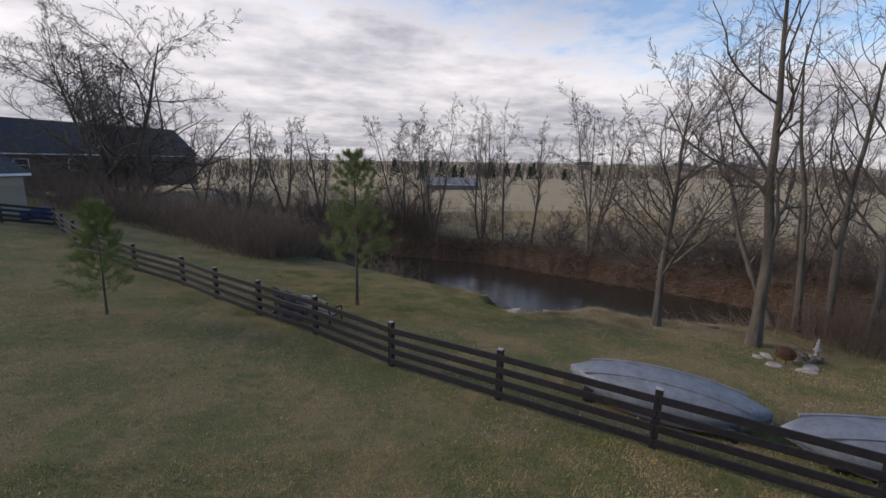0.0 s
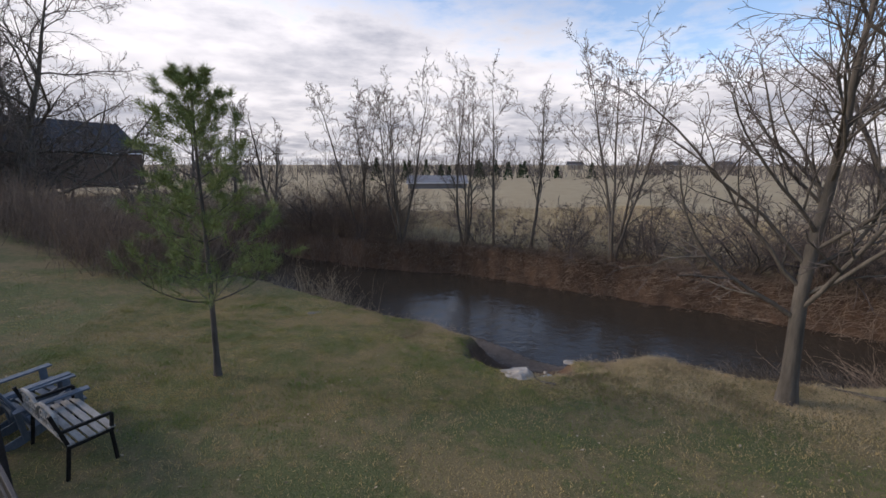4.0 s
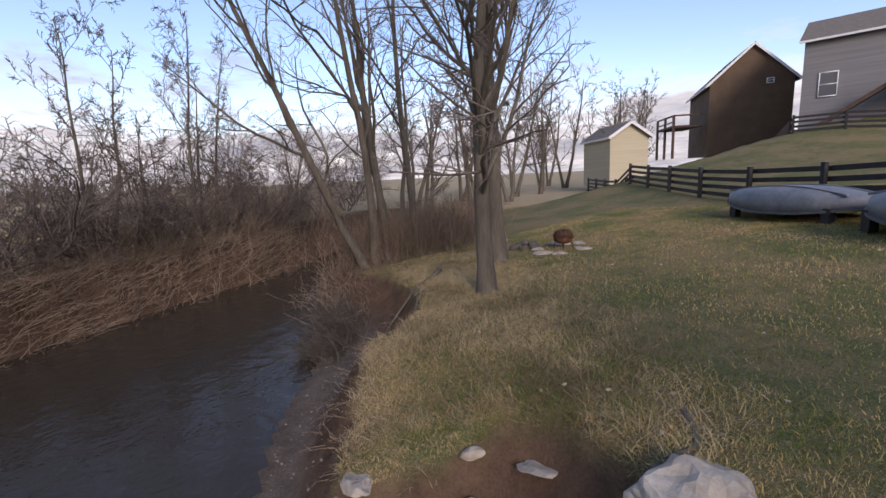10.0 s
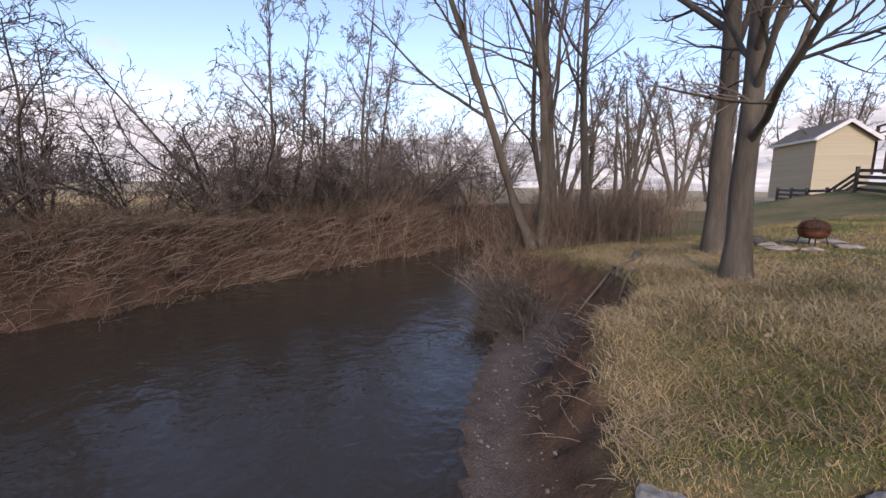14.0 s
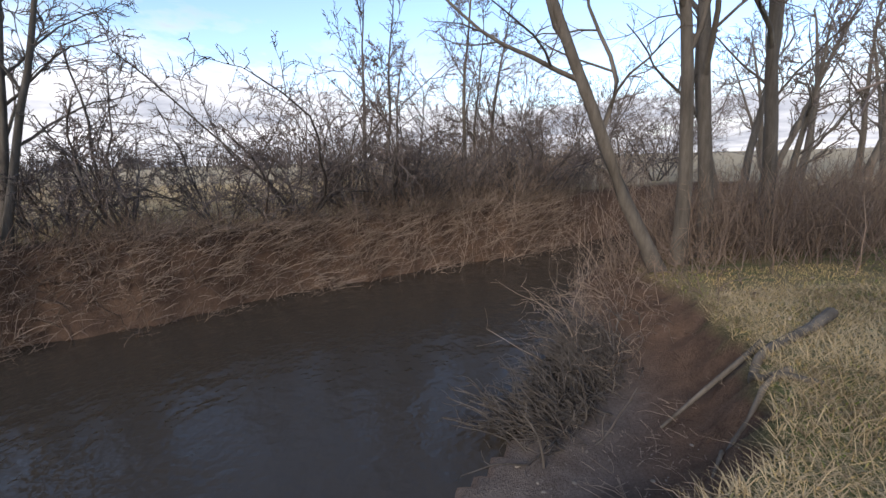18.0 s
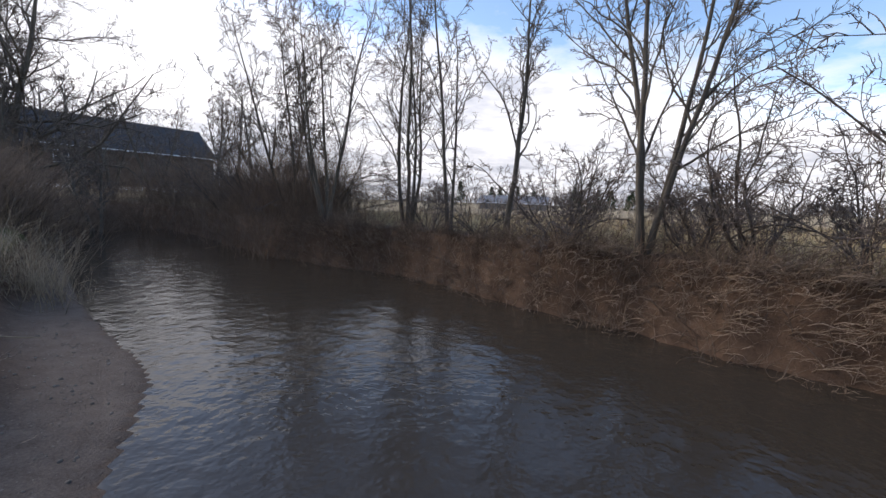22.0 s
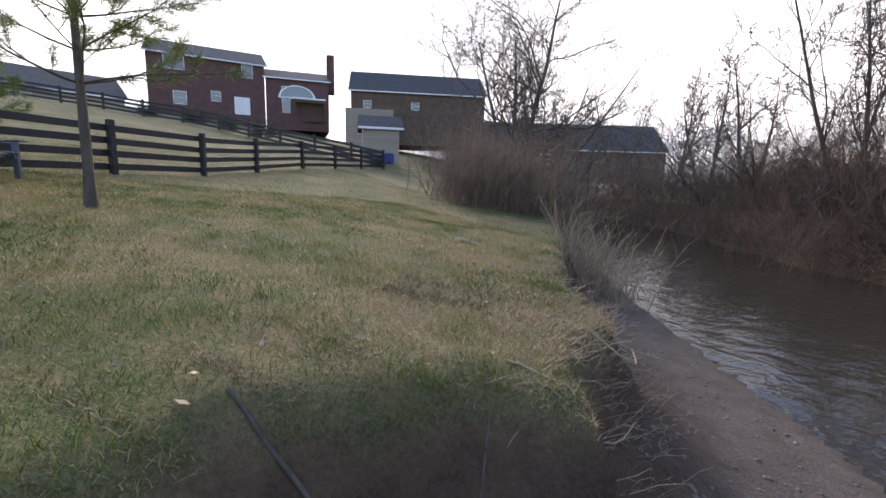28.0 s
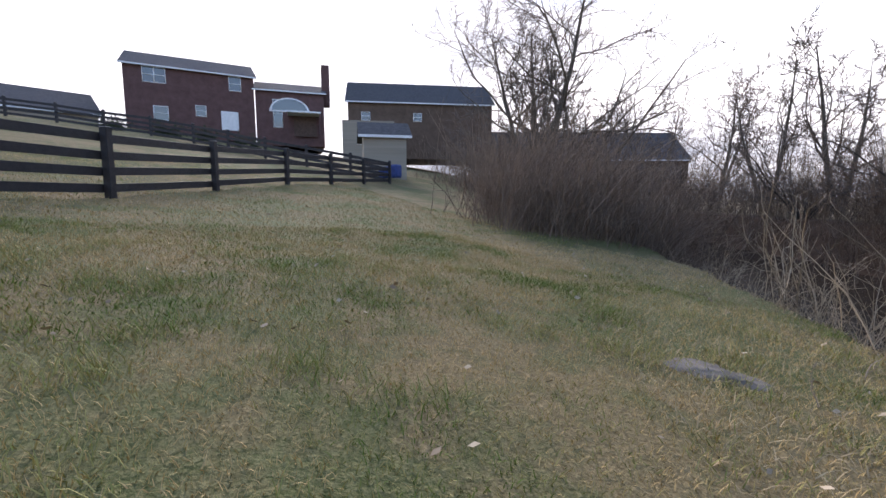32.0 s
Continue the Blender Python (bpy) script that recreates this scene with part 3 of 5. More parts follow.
def pine_tree(x, y, height, r, label, crown_from=0.3, width=0.28, whorls=11, per=5, tufts=7, dense=26):
    """A young pine: whorls of branches with brushes of needles at their ends."""
    z = ground_z(x, y) - 0.05
    ob = thing("pine_tree", (x, y, z), label, "tree")
    t = stem((0, 0, 0), (0.02, 0.01), height, r, 12, 0.012, 0.18)
    P, R, L = t
    bs = []
    heights = np.linspace(crown_from, 0.97, whorls)
    for i, h in enumerate(heights):
        f = h * 11
        k = min(int(f), 10)
        base = P[0, k] * (1 - f + k) + P[0, k + 1] * (f - k)
        ln = height * width * (1.08 - h) ** 0.65 * (0.75 + 0.5 * rng.random())
        for j in range(per):
            a = j * 2 * math.pi / per + i * 0.9 + rng.normal() * 0.25
            Q = np.empty((1, 6, 3))
            d = unit(np.array([math.cos(a), math.sin(a), 0.15 + 0.5 * h]))
            Q[0, 0] = base
            for m in range(1, 6):
                Q[0, m] = Q[0, m - 1] + d * ln / 5
                d = unit(d + np.array([0, 0, 0.10]) + rng.normal(size=3) * 0.09)
            bs.append((Q, np.linspace(1, 0.35, 6)[None] * max(0.006, r * 0.26 * (1.15 - h)), np.array([ln])))
    B = tuple(np.concatenate([b[i] for b in bs]) for i in range(3))
    side = sprout(*B, 4, 0.3, 0.95, (30, 60), 0.4, 4, 0.12, 0.12, 0.6, 0.5)
    tips = [(B[0], 0.45), (side[0], 0.3)]
    v, f = tubes(P, R, 8)
    child("trunk", mesh_from("trunk", v, f, M_BARK_DARK, True), ob)
    v, f = joined([tubes(B[0], B[1], 4), tubes(side[0], side[1], 3)])
    child("branchwork", mesh_from("branchwork", v, f, M_BARK_DARK), ob)
    vs, fs = [], []
    starts, ways = [], []
    for Q, lo in tips:
        n, K, _ = Q.shape
        for s in np.linspace(lo, 1.0, tufts):
            f_ = s * (K - 1)
            k = min(int(f_), K - 2)
            p = Q[:, k] * (1 - f_ + k) + Q[:, k + 1] * (f_ - k)
            starts.append(p)
            ways.append(unit(Q[:, k + 1] - Q[:, k]))
    S, W = np.concatenate(starts), np.concatenate(ways)
    S, W = np.repeat(S, dense, 0), np.repeat(W, dense, 0)
    d = unit(W * 0.8 + rng.normal(size=S.shape) * 0.62)
    ln = rand(len(S), 0.10, 0.20)[:, None]
    side_ = unit(np.cross(d, rng.normal(size=S.shape))) * 0.0042
    S = S + rng.normal(size=S.shape) * 0.025
    V = np.stack([S - side_, S + side_, S + d * ln], 1).reshape(-1, 3)
    child("foliage", mesh_from("foliage", V, np.arange(len(V)).reshape(-1, 3), M_NEEDLE), ob, "long dull green needles in brushes")
    return ob


def blades(X, Y, Z, length, width, lean, mat, name, label, category="grass", up=1.0):
    """Many grass blades, each a bent pair of triangles, as one object of stuff."""
    n = len(X)
    base = np.stack([X, Y, Z], 1)
    a = rand(n, 0, 2 * np.pi)
    side = np.stack([np.cos(a), np.sin(a), 0 * a], 1) * (width * rand(n, 0.6, 1.3))[:, None]
    b = rand(n, 0, 2 * np.pi)
    out = np.stack([np.cos(b), np.sin(b), 0 * b], 1) * (lean * rand(n, 0.2, 1.4))[:, None]
    ln = (length * rand(n, 0.45, 1.35))[:, None]
    d = unit(out + np.array([0, 0, up]))
    mid = base + d * ln * 0.55
    tip = mid + unit(d + out * 0.9 - np.array([0, 0, 0.15])) * ln * 0.5
    V = np.stack([base - side, base + side, mid + side * 0.7, mid - side * 0.7, tip], 1).reshape(-1, 3)
    i = np.arange(n)[:, None] * 5
    ob = new(name, mesh_from(name, V, [i + np.array([[0, 1, 2, 3]]), i + np.array([[3, 2, 4]])], mat))
    return tagged(ob, label, category, kind="stuff")


def brush(lines, count, height, mat, name, label, spread=0.6, lean=(0, 0), r=0.006, twigs=4, sway=0.55, K=6):
    """Thickets of thin arching stems rooted within spread of the points given, with side twigs, as one object of stuff."""
    pts = np.asarray(lines, float)
    i = rng.integers(0, len(pts), count)
    xy = pts[i, :2] + rng.normal(size=(count, 2)) * spread
    z = ground_many(xy[:, 0], xy[:, 1]) - 0.05
    P = np.empty((count, K, 3))
    P[:, 0] = np.column_stack([xy, z])
    d = unit(np.column_stack([rng.normal(size=(count, 2)) * sway + np.array(lean), np.full(count, 1.0)]))
    ln = height * rand(count, 0.4, 1.25)
    for k in range(1, K):
        P[:, k] = P[:, k - 1] + d * (ln / (K - 1))[:, None]
        d = unit(d + rng.normal(size=(count, 3)) * 0.16 + np.column_stack([np.full(count, lean[0] * 0.12), np.full(count, lean[1] * 0.12), np.full(count, -0.05)]))
    R = (r * rand(count, 0.5, 1.4))[:, None] * np.linspace(1, 0.35, K)[None]
    pieces = [tubes(P, R, 3)]
    if twigs:
        s = sprout(P, R, ln, twigs, 0.25, 1.0, (20, 65), 0.4, 4, 0.05, 0.25, 0.7, 0.5)
        pieces.append(tubes(s[0], s[1], 3))
    v, f = joined(pieces)
    return tagged(new(name, mesh_from(name, v, f, mat)), label, "brush", kind="stuff")


def shrub(x, y, height, stems, label, name="bare_shrub", r=0.022, group="", z=None, mat=None, wide=0.75):
    """A leafless shrub of many crooked stems from one root, as a thing of its own."""
    z = ground_z(x, y) - 0.05 if z is None else z
    ob = thing(name, (x, y, z), label, "shrub", group)
    K = 9
    P = np.empty((stems, K, 3))
    a = rand(stems, 0, 2 * np.pi)
    P[:, 0] = np.column_stack([np.cos(a) * 0.15, np.sin(a) * 0.15, 0 * a])
    d = unit(np.column_stack([np.cos(a) * wide, np.sin(a) * wide, np.ones(stems)]) + rng.normal(size=(stems, 3)) * 0.15)
    ln = height * rand(stems, 0.6, 1.15)
    for k in range(1, K):
        P[:, k] = P[:, k - 1] + d * (ln / (K - 1))[:, None]
        d = unit(d + rng.normal(size=(stems, 3)) * 0.17)
    R = (r * rand(stems, 0.6, 1.3))[:, None] * np.linspace(1, 0.3, K)[None]
    s1 = sprout(P, R, ln, 9, 0.2, 1.0, (25, 65), 0.42, 5, 0.03, 0.28, 0.6, 0.4, 0.5, 0.009)
    s2 = sprout(*s1, 7, 0.15, 1.0, (25, 70), 0.5, 4, 0.02, 0.28, 0.65, 0.5, 0.5, 0.008)
    s3 = sprout(*s2, 3, 0.2, 1.0, (25, 65), 0.5, 3, 0.02, 0.25, 0.8, 0.6, 0.5, 0.007)
    v, f = tubes(P, R, 5)
    child("stem_base", mesh_from("stem_base", v, f, M_BARK_DARK, True), ob)
    v, f = joined([tubes(s1[0], s1[1], 3), tubes(s2[0], s2[1], 3), tubes(s3[0], s3[1], 3)])
    child("twig_mass", mesh_from("twig_mass", v, f, mat or M_TWIG), ob)
    return ob


# ---------------------------------------------------------------- fence
BOARDS = (0.16, 0.42, 0.68, 0.94)


def fence_post(parent, x, y, z, turn, high=1.1):
    p = child("post", post_mesh(high), parent)
    p.matrix_basis = pose(x, y, z, 0, 0, turn)
    c = child("post_cap", CAP_MESH, parent, "grey weathered end grain")
    c.matrix_basis = pose(x, y, z + high, 0, 0, turn)


POST_MESHES = {}


def post_mesh(high):
    if high not in POST_MESHES:
        bm = box_bm(-0.06, 0.06, -0.06, 0.06, -0.3, high, 0.008)
        me = bpy.data.meshes.new("post")
        bm.to_mesh(me)
        bm.free()
        me.materials.append(M_FENCE)
        POST_MESHES[high] = me
    return POST_MESHES[high]


def cap_mesh():
    bm = box_bm(-0.056, 0.056, -0.056, 0.056, 0.0, 0.008, 0.003)
    me = bpy.data.meshes.new("post_cap")
    bm.to_mesh(me)
    bm.free()
    me.materials.append(M_POST_TOP)
    return me


def plank_fence(points, label, rows=BOARDS, side=1, step=2.44, high=1.1):
    """Posts at the given places (x, y), with four boards from post to post."""
    ob = thing("plank_fence", (0, 0, 0), label, "fence", kind="")
    zs = [ground_z(x, y) for x, y in points]
    for i, (x, y) in enumerate(points):
        j = min(i, len(points) - 2)
        turn = math.degrees(math.atan2(points[j + 1][1] - points[j][1], points[j + 1][0] - points[j][0]))
        fence_post(ob, x, y, zs[i], turn + rng.normal() * 1.0, high)
    for i in range(len(points) - 1):
        (ax, ay), (bx, by) = points[i], points[i + 1]
        d = Vector((bx - ax, by - ay, 0)).normalized()
        n = Vector((-d.y, d.x, 0)) * 0.078 * side
        for h in rows:
            ja, jb = rng.normal() * 0.008, rng.normal() * 0.008
            a = Vector((ax, ay, zs[i] + h + ja)) + n - d * 0.02
            b = Vector((bx, by, zs[i + 1] + h + jb)) + n + d * 0.02
            if i % 2 == 0:
                b -= d * 0.024
            else:
                a += d * 0.024
            part("board", beam_bm(a, b, 0.032, 0.135, 0.004), M_FENCE, ob)
    return ob


# ---------------------------------------------------------------- garden things
def adirondack_chair(x, y, turn, label):
    ob = thing("adirondack_chair", (x, y, ground_z(x, y)), label, "chair", "chairs beside the fence", turn)
    W, H = M_CHAIR, 0.36
    for sx in (-0.27, 0.27):   # front legs, then the sloping side rails that reach the ground behind
        part("front_leg", box_bm(sx - 0.02, sx + 0.02, -0.40, -0.31, 0, 0.53, 0.004), W, ob)
        part("side_rail", beam_bm((sx * 0.86, -0.38, 0.34), (sx * 0.86, 0.46, 0.04), 0.028, 0.12, 0.004), W, ob)
        part("armrest", beam_bm((sx * 1.12, -0.47, 0.55), (sx * 1.06, 0.30, 0.53), 0.13, 0.024, 0.006), W, ob, "pale weathered armrest")
        part("arm_post", beam_bm((sx * 0.95, 0.22, 0.12), (sx * 1.0, 0.26, 0.52), 0.03, 0.06, 0.003), W, ob)
    for i in range(6):
        yy = -0.40 + i * 0.095
        zz = 0.375 - i * 0.034
        part("seat_slat", beam_bm((-0.25, yy, zz), (0.25, yy, zz), 0.082, 0.02, 0.004), W, ob)
    tops = (0.90, 0.97, 1.0, 1.0, 0.97, 0.90)
    for i, t in enumerate(tops):
        sx = -0.235 + i * 0.094
        part("back_slat", beam_bm((sx * 0.82, 0.13, 0.22), (sx * 1.05, 0.46, t), 0.08, 0.018, 0.006, ), W, ob)
    part("back_rail", beam_bm((-0.27, 0.30, 0.52), (0.27, 0.30, 0.52), 0.03, 0.07, 0.003), W, ob)
    part("lower_back_rail", beam_bm((-0.24, 0.15, 0.22), (0.24, 0.15, 0.22), 0.03, 0.06, 0.003), W, ob)
    return ob


def garden_bench(x, y, turn):
    ob = thing("garden_bench", (x, y, ground_z(x, y)), "weathered garden bench with cast iron ends and a scrolled back", "bench", "", turn)
    for sx in (-0.6, 0.6):
        bm = bmesh.new()
        for a, b in (((sx, -0.25, 0), (sx, -0.23, 0.42)), ((sx, 0.24, 0), (sx, 0.18, 0.42)), ((sx, 0.18, 0.42), (sx, 0.30, 0.86)), ((sx, -0.26, 0.41), (sx, 0.2, 0.40)), ((sx, -0.26, 0.62), (sx, 0.24, 0.62)), ((sx, -0.24, 0.42), (sx, -0.26, 0.62))):
            beam(bm, a, b, 0.035, 0.04, 0.006)
        part("end_frame", bm, M_IRON, ob, "black cast iron end frame")
    for i in range(5):
        yy = -0.24 + i * 0.1
        part("seat_slat", beam_bm((-0.62, yy, 0.44), (0.62, yy, 0.44), 0.075, 0.022, 0.004), M_GREYWOOD, ob)
    part("back_slat", beam_bm((-0.6, 0.20, 0.55), (0.6, 0.20, 0.55), 0.02, 0.07, 0.004), M_GREYWOOD, ob)
    # scrolled cast panel in two humps
    for s in (-1, 1):
        bm = bmesh.new()
        outline = [(0.0, 0.60)] + [(s * (0.3 + 0.3 * math.cos(math.pi - a)), 0.76 + 0.10 * math.sin(a)) for a in np.linspace(0, math.pi, 9)] + [(s * 0.6, 0.60)]
        for p, q in zip(outline, outline[1:]):
            beam(bm, (p[0], 0.25, p[1]), (q[0], 0.25, q[1]), 0.03, 0.03, 0.0)
        beam(bm, (0, 0.25, 0.60), (s * 0.6, 0.25, 0.60), 0.03, 0.03)
        for c in (0.18, 0.42):
            ring = [(s * c + 0.09 * math.cos(a), 0.70 + 0.09 * math.sin(a)) for a in np.linspace(0, 2 * math.pi, 11)]
            for p, q in zip(ring, ring[1:]):
                beam(bm, (p[0], 0.25, p[1]), (q[0], 0.25, q[1]), 0.02, 0.018)
            beam(bm, (s * c, 0.25, 0.60), (s * c, 0.25, 0.83), 0.018, 0.018)
            beam(bm, (s * c - 0.1, 0.25, 0.70), (s * c + 0.1, 0.25, 0.70), 0.018, 0.018)
        part("back_panel", bm, M_GREYWOOD, ob, "scrolled openwork back panel")
    return ob


def loft(rings, close_ends=True):
    """A bmesh skin over rings of equally many points."""
    bm = bmesh.new()
    vs = [[bm.verts.new(p) for p in r] for r in rings]
    n = len(vs[0])
    for a, b in zip(vs, vs[1:]):
        for i in range(n):
            bm.faces.new((a[i], a[(i + 1) % n], b[(i + 1) % n], b[i]))
    if close_ends:
        bm.faces.new(vs[0][::-1])
        bm.faces.new(vs[-1])
    bmesh.ops.recalc_face_normals(bm, faces=bm.faces)
    return bm


def upturned_boat(x, y, turn, length=4.3, z=None):
    """A small flat-bottomed boat lying keel up on two low stands beside the fence."""
    z = ground_z(x, y) if z is None else z
    ob = thing("upturned_boat", (x, y, z), "grey upturned fishing boat resting on blocks beside the fence", "boat", "", turn)
    ob.scale = (1.1, 1.15, 1.05)
    rings, lines = [], []
    for t in np.linspace(-1, 1, 21):
        w = 0.62 * (1 - abs(t) ** 3.2 * 0.96)
        h = 0.60 * (1 - 0.75 * abs(t) ** 2.0)
        low = 0.14 + 0.22 * abs(t) ** 2
        r = []
        for a in np.linspace(0, math.pi, 13):
            c, s = math.cos(a), math.sin(a)
            r.append((t * length / 2, w * math.copysign(abs(c) ** 0.55, c), low + h * abs(s) ** 0.6))
        r += [(t * length / 2, -w * 0.9, low + 0.01), (t * length / 2, w * 0.9, low + 0.01)]
        rings.append(r)
        lines.append((t * length / 2, w, low))
    part("hull", loft(rings), M_BOAT, ob, smooth=True)
    for s in (-1, 1):
        rail = [[(p[0], s * (p[1] + a), p[2] + b) for a, b in ((-0.006, -0.005), (0.026, -0.005), (0.026, 0.045), (-0.006, 0.045))] for p in lines]
        part("gunwale", loft(rail), M_BOAT_DARK, ob, "dark grey gunwale strip")
    for k in (0.30, -0.30):
        rail = [[(p[0], k + a, 0.735 - 0.25 * (p[0] / length * 2) ** 2 + b) for a, b in ((-0.025, -0.02), (0.025, -0.02), (0.025, 0.015), (-0.025, 0.015))] for p in lines[2:-2]]
        part("strake", loft(rail), M_BOAT, ob)
    for sx in (-1.2, 1.1):
        for sy in (-0.4, 0.4):
            part("support_block", box_bm(sx - 0.09, sx + 0.09, sy - 0.07, sy + 0.07, -0.05, 0.32, 0.006), M_FENCE, ob, "dark wooden support block")
    return ob


def lump(seed, size, detail=2, rough=0.18, flat=None, angular=True):
    """A weathered stone as a bmesh: a ball pushed about by noise and cut by planes."""
    bm = bmesh.new()
    bmesh.ops.create_icosphere(bm, subdivisions=detail, radius=1.0)
    rg = random.Random(seed)
    planes = [(Vector((rg.gauss(0, 1), rg.gauss(0, 1), rg.gauss(0, 1))).normalized(), rg.uniform(0.62, 0.9)) for _ in range(11 if angular else 4)]
    for v in bm.verts:
        p = v.co.copy()
        for n, d in planes:
            k = p.dot(n)
            if k > d:
                p -= n * (k - d) * 0.92
        p += p.normalized() * (noise.noise(p * 2.3 + Vector((seed, 0, 0))) * rough + noise.noise(p * 6.0 + Vector((0, seed, 0))) * rough * 0.35)
        v.co = Vector((p.x * size[0], p.y * size[1], p.z * size[2]))
    return bm


def stone(name, place, size, seed, label, mat, detail=2, turn=0.0, tilt=(0, 0), rough=0.16, category="rock", group="", sink=0.35):
    bm = lump(seed, size, detail, rough)
    me = bpy.data.meshes.new(name)
    bm.to_mesh(me)
    bm.free()
    me.materials.append(mat)
    ob = new(name, me)
    ob.matrix_basis = pose(place[0], place[1], place[2] + size[2] * (1 - sink) * 0.6, tilt[0], tilt[1], turn)
    return tagged(ob, label, category, group)


def lathe(profile, sides=20, wobble=0.0):
    """A turned bmesh from (radius, height) points."""
    rings = [[(r * math.cos(a), r * math.sin(a), z) for a in np.arange(sides) * 2 * math.pi / sides] for r, z in profile]
    return loft(rings)


def fire_pit(x, y):
    z = ground_z(x, y)
    ob = thing("fire_pit", (x, y, z), "rusty round steel fire pit with a mesh dome on short legs", "fire pit")
    ob.scale = (0.66, 0.66, 0.66)
    part("bowl", lathe([(0.02, 0.20), (0.2, 0.21), (0.31, 0.27), (0.345, 0.36), (0.35, 0.44), (0.335, 0.44), (0.33, 0.37), (0.29, 0.29), (0.02, 0.23)], 24), M_RUST, ob, smooth=True)
    part("rim", lathe([(0.35, 0.425), (0.385, 0.43), (0.385, 0.45), (0.35, 0.45)], 24), M_RUST, ob)
    part("dome", lathe([(0.345, 0.45), (0.33, 0.54), (0.27, 0.63), (0.17, 0.69), (0.03, 0.71)], 24), M_RUST_DARK, ob, "sooty brown mesh dome", True)
    bm = bmesh.new()
    for i in range(12):
        a = i * math.pi / 6
        pts = [(0.35, 0.45), (0.336, 0.54), (0.276, 0.635), (0.175, 0.697), (0.03, 0.718)]
        for (r0, z0), (r1, z1) in zip(pts, pts[1:]):
            beam(bm, (r0 * math.cos(a), r0 * math.sin(a), z0), (r1 * math.cos(a), r1 * math.sin(a), z1), 0.012, 0.012)
    part("dome_ribs", bm, M_RUST, ob)
    part("knob", lathe([(0.012, 0.71), (0.012, 0.75), (0.03, 0.76), (0.03, 0.785), (0.005, 0.79)], 10), M_RUST, ob)
    for s in (-1, 1):
        bm = bmesh.new()
        beam(bm, (s * 0.36, -0.09, 0.44), (s * 0.47, -0.09, 0.46), 0.018, 0.018)
        beam(bm, (s * 0.36, 0.09, 0.44), (s * 0.47, 0.09, 0.46), 0.018, 0.018)
        beam(bm, (s * 0.47, -0.1, 0.46), (s * 0.47, 0.1, 0.46), 0.02, 0.02)
        part("handle", bm, M_RUST, ob)
    for i in range(4):
        a = math.pi / 4 + i * math.pi / 2
        part("leg", beam_bm((0.27 * math.cos(a), 0.27 * math.sin(a), 0.29), (0.34 * math.cos(a), 0.34 * math.sin(a), 0.02), 0.035, 0.02, 0.003), M_RUST_DARK, ob)
    return ob


def statue(x, y):
    """A weathered stone garden figure on a pedestal, kept to one plain mesh."""
    z = ground_z(x, y)
    bm = bmesh.new()
    box(bm, -0.2, 0.2, -0.2, 0.2, -0.05, 0.09, 0.012)
    rings = lathe([(0.13, 0.09), (0.10, 0.14), (0.085, 0.30), (0.11, 0.36), (0.19, 0.40), (0.19, 0.44), (0.10, 0.45), (0.105, 0.55), (0.085, 0.66), (0.10, 0.74), (0.075, 0.81), (0.04, 0.84), (0.062, 0.89), (0.055, 0.95), (0.01, 0.98)], 14)
    me = bpy.data.meshes.new("tmp")
    rings.to_mesh(me)
    rings.free()
    bm.from_mesh(me)
    me = bpy.data.meshes.new("garden_statue")
    bm.to_mesh(me)
    bm.free()
    me.materials.append(M_STATUE)
    ob = new("garden_statue", me)
    ob.matrix_basis = pose(x, y, z) @ Matrix.Scale(0.62, 4)
    return tagged(ob, "small weathered pale stone garden statue on a pedestal", "statue")


def drain_pipe(a, b, r=0.075):
    """A white plastic drain pipe with a broken upper end, from a down to b."""
    a, b = Vector(a), Vector(b)
    ob = thing("drain_pipe", tuple(a), "white plastic drain pipe poking out of the mud bank", "pipe")
    d = b - a
    m = d.to_track_quat("Z", "Y").to_matrix().to_4x4()
    rings = []
    L, n = d.length, 28
    for rr, z0, z1 in ((r, 0, L), (r - 0.007, L, 0)):
        for zt in (z0, z1):
            ring = []
            for i in range(n):
                t = i * 2 * math.pi / n
                z = zt
                if zt == 0:
                    z = 0.34 * max(0, math.cos(t - 1.2)) + 0.05 * math.sin(3 * t)
                ring.append((rr * math.cos(t), rr * math.sin(t), z))
            rings.append(ring)
    bm = loft(rings + [rings[0]], False)
    bmesh.ops.transform(bm, matrix=m, verts=bm.verts)
    part("tube", bm, M_PVC, ob, smooth=True)
    return ob

# ---------------------------------------------------------------- buildings
def window(parent, x, z, w, h, y=0.0, name="window", arched=False):
    """A sash window set in a wall whose outer face is the plane y = 0 of the parent, looking along -y."""
    wn = child(name, mesh_from(name, *frame_geo(x, z, w, h, y), M_TRIM), parent, "white framed window")
    p = child("pane", mesh_from("pane", [(x - w / 2, y - 0.012, z), (x + w / 2, y - 0.012, z), (x + w / 2, y - 0.012, z + h), (x - w / 2, y - 0.012, z + h)], np.array([[0, 1, 2, 3]]), M_PANE), wn)
    return wn


